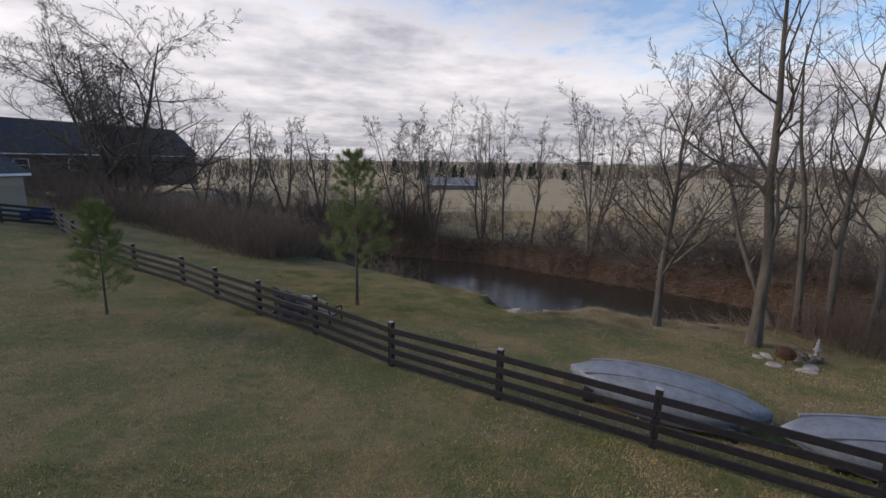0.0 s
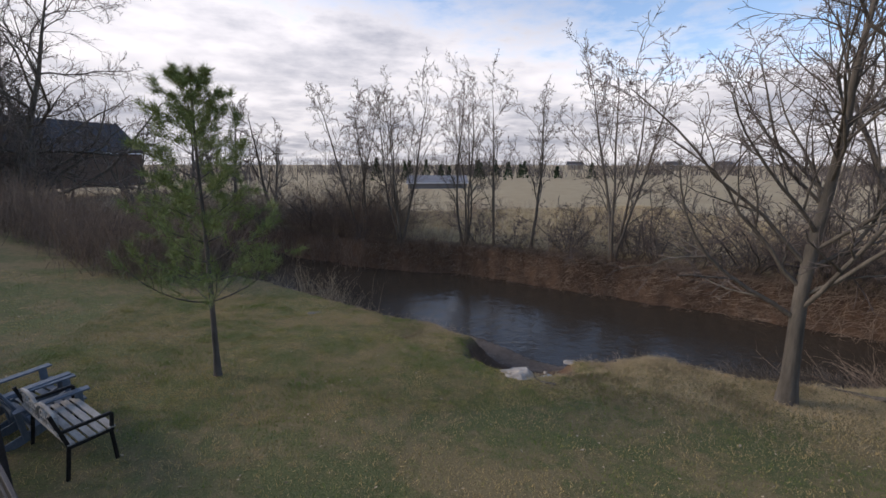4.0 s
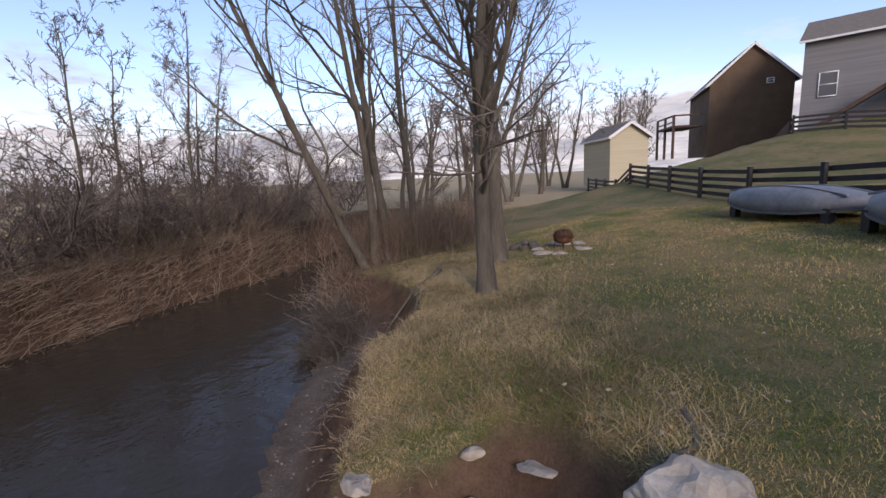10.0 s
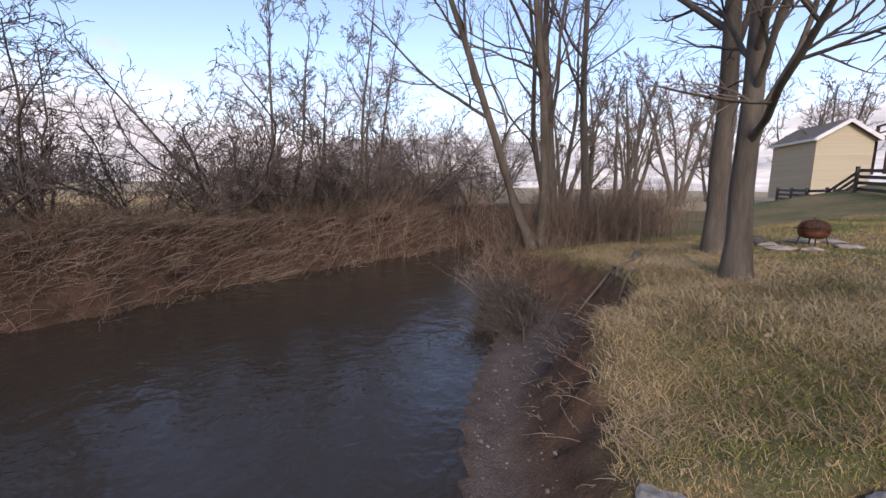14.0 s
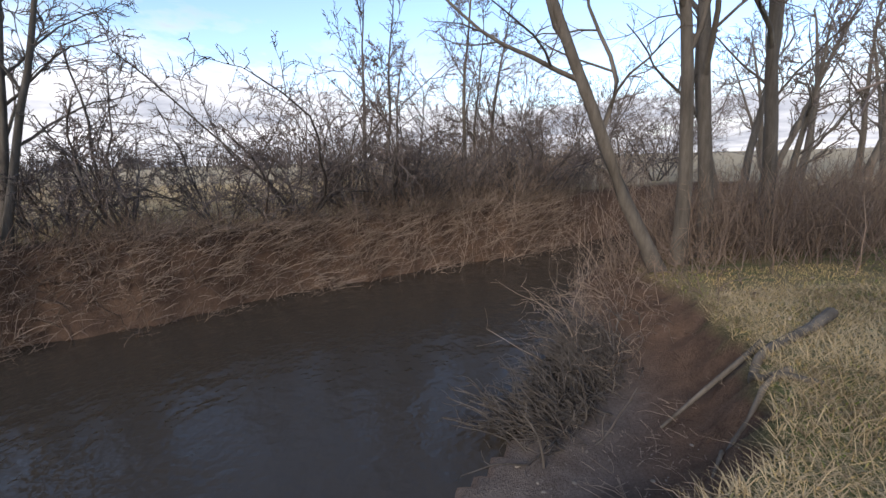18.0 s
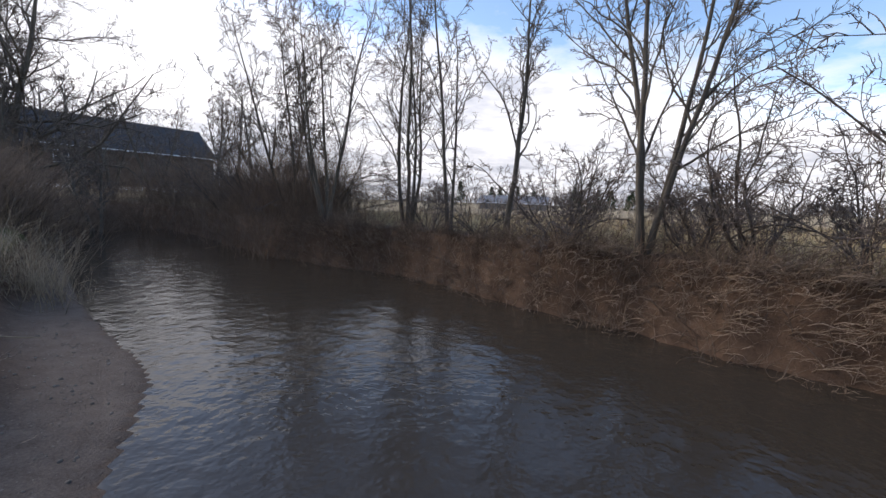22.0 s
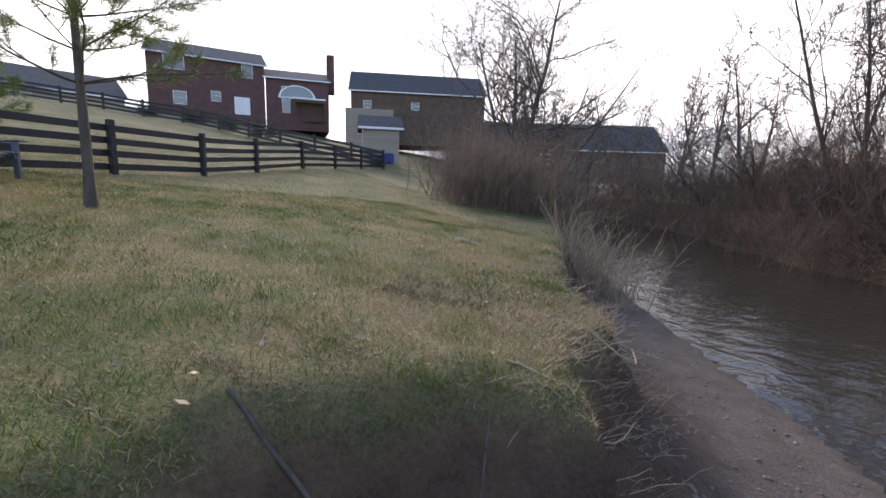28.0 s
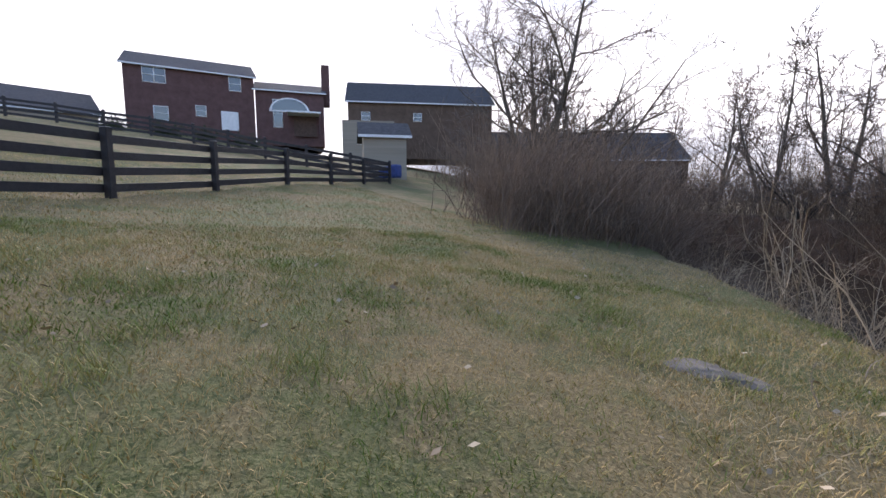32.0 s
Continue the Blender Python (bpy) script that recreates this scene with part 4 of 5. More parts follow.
def frame_geo(x, z, w, h, y):
    bars = [(x - w / 2 - 0.06, x - w / 2, z - 0.08, z + h + 0.08), (x + w / 2, x + w / 2 + 0.06, z - 0.08, z + h + 0.08),
            (x - w / 2, x + w / 2, z + h, z + h + 0.08), (x - w / 2, x + w / 2, z - 0.08, z), (x - w / 2, x + w / 2, z + h / 2 - 0.03, z + h / 2 + 0.03)]
    if w > 1.3:
        bars.append((x - 0.05, x + 0.05, z, z + h))
    vs, fs = [], []
    for a, b, c, d in bars:
        n = len(vs)
        for yy in (y - 0.07, y + 0.03):
            vs += [(a, yy, c), (b, yy, c), (b, yy, d), (a, yy, d)]
        fs += [[n, n + 1, n + 2, n + 3], [n + 7, n + 6, n + 5, n + 4], [n, n + 4, n + 5, n + 1], [n + 1, n + 5, n + 6, n + 2], [n + 2, n + 6, n + 7, n + 3], [n + 3, n + 7, n + 4, n]]
    return vs, np.array(fs)


def gable_house(name, place, turn, width, depth, wall_h, roof_h, wall_mat, roof_mat, label, windows=(), ridge_along=True, eave=0.35, category="house", base=-1.5):
    """A house whose front lies on y = 0, x from 0 to width. The ridge runs along x, or along y where ridge_along is false."""
    ob = thing(name, place, label, category, "", turn)
    bm = bmesh.new()
    if ridge_along:
        ends = [(0, base), (depth, base), (depth, wall_h), (depth / 2, wall_h + roof_h), (0, wall_h)]
        vs = [[bm.verts.new((x, y, z)) for y, z in ends] for x in (0, width)]
    else:
        ends = [(0, base), (width, base), (width, wall_h), (width / 2, wall_h + roof_h), (0, wall_h)]
        vs = [[bm.verts.new((x, y, z)) for x, z in ends] for y in (0, depth)]
    bm.faces.new(vs[0])
    bm.faces.new(vs[1][::-1])
    for i in range(5):
        bm.faces.new((vs[0][i], vs[1][i], vs[1][(i + 1) % 5], vs[0][(i + 1) % 5]))
    bmesh.ops.recalc_face_normals(bm, faces=bm.faces)
    part("wall", bm, wall_mat, ob)
    # two roof slabs with eaves and a white fascia
    run = (depth if ridge_along else width) / 2
    k = roof_h / run
    for s in (0, 1):
        bm = bmesh.new()
        prof = [(-eave, wall_h - eave * k + 0.03), (run, wall_h + roof_h + 0.03), (run, wall_h + roof_h + 0.2), (-eave, wall_h - eave * k + 0.17)]
        if s:
            prof = [(2 * run - u, z) for u, z in prof]
        lo, hi = -0.3, (width if ridge_along else depth) + 0.3
        a = [bm.verts.new((lo, u, z) if ridge_along else (u, lo, z)) for u, z in prof]
        b = [bm.verts.new((hi, u, z) if ridge_along else (u, hi, z)) for u, z in prof]
        bm.faces.new(a)
        bm.faces.new(b[::-1])
        for i in range(4):
            bm.faces.new((a[i], b[i], b[(i + 1) % 4], a[(i + 1) % 4]))
        bmesh.ops.recalc_face_normals(bm, faces=bm.faces)
        roof = part("roof", bm, roof_mat, ob)
        u = prof[0][0] - 0.01 * (1 if s == 0 else -1)
        z = prof[0][1]
        part("gutter", beam_bm((lo, u, z + 0.05) if ridge_along else (u, lo, z + 0.05), (hi, u, z + 0.05) if ridge_along else (u, hi, z + 0.05), 0.1, 0.14), M_TRIM, ob, "white gutter")
        if not ridge_along:
            bm = bmesh.new()
            pa, pb = prof[0], prof[1]
            beam(bm, (pa[0], -0.31, pa[1] + 0.06), (pb[0], -0.31, pb[1] + 0.06), 0.04, 0.2)
            part("rake_board", bm, M_TRIM, ob, "white rake board")
    for w in windows:
        window(ob, *w)
    return ob

# ---------------------------------------------------------------- fences
CAP_MESH = cap_mesh()
plank_fence([(25.0, -11.0), (23.0, -9.4), (21.0, -7.7), (19.0, -6.1), (17.0, -4.6), (15.0, -3.1), (13.0, -1.5), (10.9, 0.1), (8.7, 1.55), (6.6, 2.6), (4.54, 3.6), (2.45, 5.5), (0.4, 7.5), (-1.6, 9.4), (-3.47, 11.6), (-5.25, 13.35), (-6.92, 15.1), (-8.55, 16.95), (-10.9, 18.8), (-13.6, 21.2), (-15.3, 23.3), (-16.9, 25.4), (-18.4, 27.5)],
            "black painted four-board plank fence across the sloping lawn")
plank_fence([(-18.4, 27.5), (-20.0, 26.2), (-22.0, 24.7), (-24.0, 23.2), (-26.0, 21.8), (-28.0, 20.4), (-29.6, 18.5), (-31.0, 16.4), (-32.3, 14.3), (-33.5, 12.1), (-34.6, 9.8), (-35.5, 7.4), (-36.3, 5.0), (-37.0, 2.6), (-37.6, 0.2), (-38.1, -2.2), (-38.5, -4.7), (-38.9, -7.2), (-39.2, -9.7), (-39.4, -12.2)],
            "black plank fence climbing the hill towards the houses")
plank_fence([(22.4, -12.0), (20.2, -12.9), (18.0, -13.7), (15.8, -14.5), (13.6, -15.4), (11.4, -16.2), (9.1, -17.0), (6.8, -17.7), (4.5, -18.4)],
            "black plank fence along the slope below the brick house")

# ---------------------------------------------------------------- beside the fence
F = math.degrees(math.atan2(2.0, -2.05))   # the fence's run near the chairs
adirondack_chair(-4.46, 13.58, 139, "blue-grey painted Adirondack chair on the lawn before the fence")
adirondack_chair(-4.0, 13.15, 131, "blue-grey painted Adirondack chair close beside the garden bench")
garden_bench(-3.38, 12.58, 134)
upturned_boat(3.6, 6.75, -42, 3.3)
upturned_boat(6.6, 4.35, -28, 3.6)
fire_pit(9.5, 8.9)
for i, (dx, dy, sx, sy) in enumerate(((-0.5, -0.1, 0.25, 0.18), (0.42, -0.42, 0.3, 0.2), (0.05, 0.55, 0.32, 0.16), (-0.35, 0.5, 0.2, 0.17), (0.55, 0.25, 0.22, 0.2), (0.0, -0.6, 0.28, 0.18))):
    stone("flat_stone", (9.5 + dx, 8.9 + dy, ground_z(9.5 + dx, 8.9 + dy) - 0.02), (sx, sy, 0.06), 40 + i, "pale flat stone laid round the fire pit", M_STONE, 2, 30 * i, group="stones round the fire pit")
statue(11.2, 9.3)
for i in range(6):   # firewood and stones by the statue
    a = i * 1.1
    stone("field_stone", (10.6 + 0.3 * math.cos(a), 9.1 + 0.24 * math.sin(a), ground_z(10.6, 9.1) + 0.05 * (i > 3)), (0.16, 0.12, 0.10), 60 + i, "dark brown field stone in a small heap", M_BARK_DARK, 2, 50 * i, group="stone heap by the statue")

# ---------------------------------------------------------------- the bank
stone("boulder", (3.50, 14.36, -0.98), (0.54, 0.44, 0.31), 3, "large pale limestone boulder at the top of the eroded bank", M_STONE, 4, -35, (6, -8), 0.24, "boulder", sink=0.0)
for x, y, sx, sy, sz, seed, turn, tilt, words in (
        (4.70, 14.46, 0.20, 0.14, 0.04, 5, 20, (8, 5), "flat limestone slab half sunk in the mud"), (3.22, 15.40, 0.13, 0.07, 0.05, 6, 70, (20, 0), "broken limestone slab lying on the bank"),
        (5.52, 15.70, 0.18, 0.14, 0.06, 8, 10, (5, 6), "pale limestone block below the pipe"), (4.01, 15.88, 0.13, 0.08, 0.05, 9, 140, (8, 0), "pale limestone block on the mud"),
        (3.94, 14.67, 0.11, 0.09, 0.08, 10, 40, (0, 6), "pale limestone block on the mud"), (4.97, 14.95, 0.11, 0.09, 0.09, 11, 100, (0, 10), "pale limestone block on the mud"),
        (4.83, 14.80, 0.09, 0.07, 0.05, 14, 15, (5, 0), "pale limestone block on the mud"), (5.15, 14.80, 0.11, 0.06, 0.06, 15, 60, (12, 0), "brown limestone block on the mud"),
        (4.47, 16.30, 0.09, 0.06, 0.04, 16, 20, (0, 0), "brown limestone block on the mud flat"), (4.67, 16.66, 0.10, 0.07, 0.05, 17, 80, (0, 8), "brown limestone block on the mud flat"),
        (4.38, 16.58, 0.06, 0.05, 0.03, 18, 0, (0, 0), "small pale stone on the mud flat"), (4.20, 16.28, 0.08, 0.05, 0.04, 19, 33, (6, 0), "small brown stone on the mud flat"),
        (3.70, 14.90, 0.06, 0.05, 0.05, 20, 12, (0, 0), "small pale stone on the dirt"), (4.60, 15.05, 0.05, 0.04, 0.04, 21, 50, (0, 0), "small pale stone on the dirt"), (4.95, 15.90, 0.07, 0.05, 0.05, 22, 75, (9, 0), "small grey stone by the pipe"),
        (1.9, 19.2, 0.10, 0.07, 0.05, 13, 15, (0, 0), "pale limestone block on the mud")):
    stone("limestone_slab", (x, y, ground_z(x, y)), (sx, sy, sz), seed, words, M_STONE, 3, turn, tilt)
stone("limestone_slab", (-0.9, 19.5, ground_z(-0.9, 19.5) - 0.045), (0.34, 0.2, 0.05), 12, "flat brown-grey stone ledge sunk in the grass", M_PEBBLE, 4, 35)
drain_pipe((3.92, 15.02, -1.26), (4.88, 15.55, -1.42))

# pebbles on the mud flat
px, py, pz, ps = [], [], [], []
while len(px) < 1500:
    s = rng.random()
    i = rng.uniform(36, 92)
    p = NEAR[int(i)] * (1 - i % 1) + NEAR[int(i) + 1] * (i % 1)
    t = NEAR[int(i) + 1][:2] - NEAR[int(i)][:2]
    n = np.array([t[1], -t[0]]) / np.hypot(*t)
    u = rng.uniform(0.12, 1.15) * p[2]
    x, y = p[0] + n[0] * u, p[1] + n[1] * u
    px.append(x), py.append(y), ps.append(0.008 + 0.028 * rng.random() ** 4)
pz = ground_many(np.array(px), np.array(py))
vs, fs, n = [], [], 0
base = lump(77, (1, 1, 0.6), 1, 0.2)
bv = np.array([v.co for v in base.verts])
bf = np.array([[v.index for v in f.verts] for f in base.faces])
base.free()
for x, y, z, s in zip(px, py, pz, ps):
    a = rng.uniform(0, 6.3)
    r = np.array([[math.cos(a), -math.sin(a), 0], [math.sin(a), math.cos(a), 0], [0, 0, 1]])
    vs.append((bv * s * np.array([1, rng.uniform(0.6, 1), rng.uniform(0.5, 1)])) @ r.T + (x, y, z))
    fs.append(bf + n)
    n += len(bv)
tagged(new("pebbles", mesh_from("pebbles", np.concatenate(vs), np.concatenate(fs), M_PEBBLE)), "scattered pale pebbles and clods on the mud flat", "pebbles", kind="stuff")

# roots and fallen branches on the mud
def root_line(points, r, label, name="exposed_root", mat=None):
    P = curve_line(points, 5)[None]
    P[0, :, 2] = np.maximum(P[0, :, 2], ground_many(P[0, :, 0], P[0, :, 1]) + r * 0.3)
    R = (r * np.linspace(1, 0.4, P.shape[1]))[None]
    v, f = tubes(P, R, 7)
    return tagged(new(name, mesh_from(name, v, f, mat or M_BARK, True)), label, "root")


root_line([(10.3, 11.9, -0.75), (10.0, 12.3, -0.85), (9.65, 12.75, -1.1), (9.45, 13.0, -1.4), (9.2, 13.05, -1.45), (8.95, 12.85, -1.2)], 0.055, "thick pale tree root looping out of the bank")
root_line([(9.9, 12.7, -0.9), (9.75, 13.2, -1.3), (9.6, 13.6, -1.6)], 0.03, "thin tree root hanging from the bank")
root_line([(9.2, 12.9, -0.9), (9.0, 13.3, -1.3), (8.7, 13.6, -1.5)], 0.028, "thin tree root hanging from the bank")
root_line([(1.6, 18.9, -1.1), (1.8, 19.2, -1.3), (2.2, 19.5, -1.5), (2.4, 19.8, -1.6)], 0.014, "bent dead branch lying across the mud", "fallen_branch", M_BRUSH_PALE)
root_line([(3.0, 15.0, -0.8), (3.25, 15.5, -1.05), (3.5, 15.9, -1.3)], 0.009, "thin root hanging over the bare bank", "exposed_root", M_BARK)
root_line([(2.7, 15.6, -0.8), (3.2, 15.9, -1.1), (3.3, 16.3, -1.25), (3.1, 16.6, -1.3)], 0.011, "thin root hanging over the bare bank", "exposed_root", M_BARK)
root_line([(2.9, 16.9, -0.8), (3.3, 17.2, -1.1), (3.2, 17.7, -1.2)], 0.009, "thin root hanging over the bare bank", "exposed_root", M_BRUSH_PALE)
root_line([(2.9, 17.6, -0.7), (3.1, 17.8, -0.9), (2.8, 18.3, -1.0)], 0.008, "thin root hanging over the bare bank", "exposed_root", M_BRUSH_PALE)
root_line([(4.2, 15.9, -1.4), (4.6, 15.95, -1.45), (5.0, 16.05, -1.55)], 0.012, "thin stick lying on the mud", "fallen_branch", M_BARK)
root_line([(4.0, 13.7, -0.9), (3.75, 14.0, -1.05), (3.9, 14.4, -1.1)], 0.03, "short brown branch on the dirt", "fallen_branch", M_BARK)

# ---------------------------------------------------------------- trees on the near bank
bare_tree(8.05, 12.35, 9.5, 0.15, 1, (0.0, 0.03), 0.22, (30, 58), 26, (8, 7, 5), label="leafless tree with pale bark spreading low limbs over the creek", limb_len=0.66, up=0.075, wild=0.14, least=0.0065, limb_thin=0.4)
bare_tree(10.1, 10.4, 14.0, 0.19, 1, (0.03, 0.02), 0.3, (25, 50), 11, (6, 6, 4), label="tall leafless tree with dark furrowed bark beside the fire pit", limb_len=0.45)
bare_tree(13.3, 12.4, 12.0, 0.12, 1, (-0.15, 0.5), 0.25, (25, 50), 9, (6, 5, 4), label="leaning leafless tree at the water's edge", up=0.1)
bare_tree(13.8, 11.9, 13.0, 0.135, 1, (-0.08, 0.05), 0.35, (22, 45), 9, (6, 5, 4), label="tall straight leafless tree in the brush")
bare_tree(14.3, 11.3, 13.5, 0.145, 1, (0.04, 0.0), 0.3, (22, 45), 10, (6, 5, 4), label="tall straight leafless tree in the brush")
bare_tree(14.6, 10.2, 13.0, 0.135, 1, (0.06, -0.05), 0.32, (22, 45), 9, (6, 5, 4), label="tall leafless tree at the edge of the lawn")
bare_tree(17.8, 9.2, 11.0, 0.14, 2, (0.0, 0.0), 0.3, (22, 45), 8, (5, 5, 3), label="leafless tree among creek-side brush")
pine_tree(-2.3, 14.95, 5.3, 0.06, "young green pine tree standing on the lawn", 0.28, 0.31, 11, 5, 5, 20)
pine_tree(-9.05, 12.8, 3.0, 0.035, "small green pine sapling staked on the lawn", 0.25, 0.32, 9, 5, 5, 14)

# trees on the far bank
bare_tree(6.4, 28.0, 9.0, 0.075, 4, (0.0, 0.02), 0.25, (18, 42), 11, (6, 6, 5), label="many-stemmed slender leafless tree on the far bank", splay=0.20, limb_len=0.4, name="bare_tree")
bare_tree(7.8, 27.3, 8.0, 0.07, 2, (0.02, 0.0), 0.25, (18, 42), 7, (6, 6, 4), label="slender leafless tree on the far bank", splay=0.15, limb_len=0.42, least=0.009)
bare_tree(9.35, 26.2, 8.8, 0.09, 1, (0.03, 0.0), 0.3, (22, 50), 14, (6, 6, 4), label="slender straight leafless tree on the far bank", limb_len=0.38, least=0.009)
bare_tree(11.65, 22.9, 9.5, 0.085, 4, (0.0, 0.0), 0.25, (18, 40), 11, (6, 6, 5), label="leafless tree with four straight stems on the far bank", splay=0.18, limb_len=0.42, least=0.009)
shrub(15.5, 19.6, 4.4, 13, "dense crooked leafless shrub tree on the far bank", "bare_shrub", 0.032, wide=0.8)
shrub(13.4, 22.2, 3.2, 9, "leafless shrub on the far bank", "bare_shrub", 0.03)
shrub(16.8, 17.8, 3.6, 10, "dense leafless shrub on the far bank", "bare_shrub", 0.035)
shrub(10.4, 24.7, 2.6, 9, "leafless shrub on the far bank", "bare_shrub", 0.025)
bare_tree(17.2, 18.4, 7.0, 0.07, 2, (0.02, 0.0), 0.25, (18, 42), 8, (6, 6, 4), label="slender leafless tree on the far bank", limb_len=0.42, least=0.010)
bare_tree(18.9, 15.8, 7.5, 0.07, 3, (0.02, 0.0), 0.25, (18, 40), 7, (6, 6, 4), label="slender many-stemmed leafless tree on the far bank", limb_len=0.42, least=0.010)
shrub(19.4, 14.2, 3.6, 11, "dense leafless shrub on the far bank", "bare_shrub", 0.03)
for i, (x, y, h) in enumerate(((21, 13, 4.5), (23.5, 10.5, 5.0), (27, 8, 5.5), (31, 6, 6), (24, 16, 5.5), (37, 3, 7), (32, 14, 6.5), (1.0, 32.0, 4.2), (-1.5, 34.5, 4.6), (-5, 38.0, 5.5), (-12, 44.5, 6.5), (2.5, 33.0, 5.5))):
    shrub(x, y, h, 10, "tall leafless brush beside the creek", "bare_shrub", 0.03, group="creek-side brush")

for x, y, h, n in ((10.6, 24.6, 2.6, 9), (12.6, 22.6, 2.4, 9), (14.3, 20.9, 3.0, 11), (14.9, 20.1, 2.4, 9), (16.3, 18.6, 3.2, 12), (17.0, 17.2, 2.8, 10), (17.9, 16.2, 3.0, 11), (18.6, 14.6, 2.8, 10), (8.6, 26.4, 2.4, 8), (7.2, 27.8, 2.6, 9), (13.0, 23.6, 2.2, 8), (20.2, 13.4, 3.0, 10)):
    shrub(x, y, h, n, "crooked leafless shrub with grey-brown twigs on the far bank", "bare_shrub", 0.02, group="creek-side brush")
bare_tree(3.3, 29.7, 9.0, 0.08, 4, (0.0, 0.0), 0.25, (18, 42), 10, (6, 6, 4), label="many-stemmed leafless tree leaning over the bend", splay=0.2, limb_len=0.42, least=0.010)
bare_tree(1.2, 31.6, 8.5, 0.08, 3, (0.0, -0.05), 0.25, (18, 42), 10, (6, 6, 4), label="many-stemmed leafless tree on the bend of the creek", splay=0.2, limb_len=0.42, least=0.011)

# the wooded bend upstream, with the big tree against the houses
bare_tree(-21.5, 41.5, 17.0, 0.34, 3, (0.02, -0.02), 0.14, (30, 72), 17, (8, 7, 5), label="large spreading leafless tree on the bend of the creek", limb_len=0.72, splay=0.3, least=0.016, up=0.03)
for x, y, h in ((-22, 43, 9.9), (-11, 36.6, 6.1), (-19, 39, 7.7), (-25, 52, 11.0), (-18, 51, 10.5), (-13.5, 52, 9.9), (-31, 58, 12.1), (-9, 47, 8.8), (-5, 43, 8.2), (-25, 55, 10)):
    bare_tree(x, y, h, 0.1 + h * 0.008, 2, (0, 0), 0.25, (20, 48), 10, (6, 6, 4), label="leafless tree in the thicket along the creek", group="trees of the creek thicket", limb_len=0.45, least=0.017)

# ---------------------------------------------------------------- brush and dry grass
def bank_points(line, a, b, off0, off1, n):
    """Random places along a stretch of shore, off0 to off1 metres from the water, on its land side."""
    i = rand(n, a, b)
    k = np.minimum(i.astype(int), len(line) - 2)
    w = (i - k)[:, None]
    p = line[k, :2] * (1 - w) + line[k + 1, :2] * w
    t = line[k + 1, :2] - line[k, :2]
    nrm = np.column_stack([t[:, 1], -t[:, 0]]) / np.linalg.norm(t, axis=1)[:, None]
    side = 1 if line is NEAR else -1
    return p + nrm * (side * rand(n, off0, off1))[:, None]


# shade on the lower far bank is put into these darker stems
brush(bank_points(FAR, 30, 90, 0.2, 1.2, 500), 3600, 0.7, M_BRUSH_DARK, "far_bank_brush", "tangled brown brush hanging over the far bank", 0.25, (0.0, -0.45), 0.009, 4, 0.8)
brush(bank_points(FAR, 24, 90, 0.8, 2.2, 500), 600, 0.75, M_BRUSH_DARK, "far_bank_thicket", "thicket of brown saplings and briars on the far bank", 0.4, (0, 0), 0.007, 5, 0.3)
brush(bank_points(FAR, 74, 98, 0.6, 5.5, 400), 1900, 1.7, M_BRUSH, "downstream_thicket", "dense brown thicket along the far bank downstream", 0.6, (0, 0), 0.008, 5, 0.3)
brush(bank_points(FAR, 4, 32, 0.2, 4.0, 400), 3800, 2.9, M_BRUSH_DARK, "upstream_far_thicket", "dense reddish brown thicket on the far bank upstream", 0.7, (0.1, -0.2), 0.009, 5, 0.35)
brush(bank_points(NEAR, 4, 25, 0.2, 4.5, 400), 4200, 2.7, M_BRUSH_DARK, "upstream_near_thicket", "dense brown thicket where the lawn meets the creek", 0.6, (0.1, 0.15), 0.009, 5, 0.35)
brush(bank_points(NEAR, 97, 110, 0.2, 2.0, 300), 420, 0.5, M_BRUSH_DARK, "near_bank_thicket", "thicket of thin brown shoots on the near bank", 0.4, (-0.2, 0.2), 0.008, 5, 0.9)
brush(bank_points(NEAR, 95, 104, -0.1, 0.5, 200), 90, 1.1, M_BRUSH, "overhanging_canes", "pale canes arching over the water", 0.3, (-0.7, 0.4), 0.006, 4, 0.4)
brush(bank_points(NEAR, 28, 40, 0.3, 0.9, 100), 170, 0.8, M_BRUSH_PALE, "dry_weeds", "dry pale weed stalks at the edge of the lawn", 0.25, (0.1, 0.1), 0.005, 5, 0.3)
brush(bank_points(NEAR, 35, 41, 0.4, 1.3, 60), 130, 1.3, M_BRUSH_PALE, "dry_weed_clump", "clump of pale dry weed stalks", 0.2, (0, 0), 0.006, 5, 0.3)
brush(bank_points(FAR, 30, 88, 0.3, 0.9, 300), 2400, 0.7, M_BRUSH, "hanging_roots", "pale roots and dead grass hanging to the water", 0.15, (0.0, -1.6), 0.0065, 3, 0.5)
brush(bank_points(NEAR, 42, 66, 1.7, 2.3, 120), 420, 0.28, M_BRUSH, "hanging_grass_roots", "roots and dead grass hanging from the cut bank", 0.25, (0.8, 0.9), 0.003, 2, 0.5)
brush(bank_points(NEAR, 76, 93, 0.9, 1.5, 160), 260, 0.30, M_BRUSH, "overhanging_dead_grass", "long dead grass and canes drooping over the bank edge", 0.22, (0.1, 1.1), 0.0035, 2, 0.8)
brush(bank_points(NEAR, 91, 98, 0.0, 0.35, 80), 650, 0.65, M_BARK_DARK, "stump_roots", "tangle of dark roots at the undercut bank", 0.18, (-0.3, 0.9), 0.012, 3, 0.7)


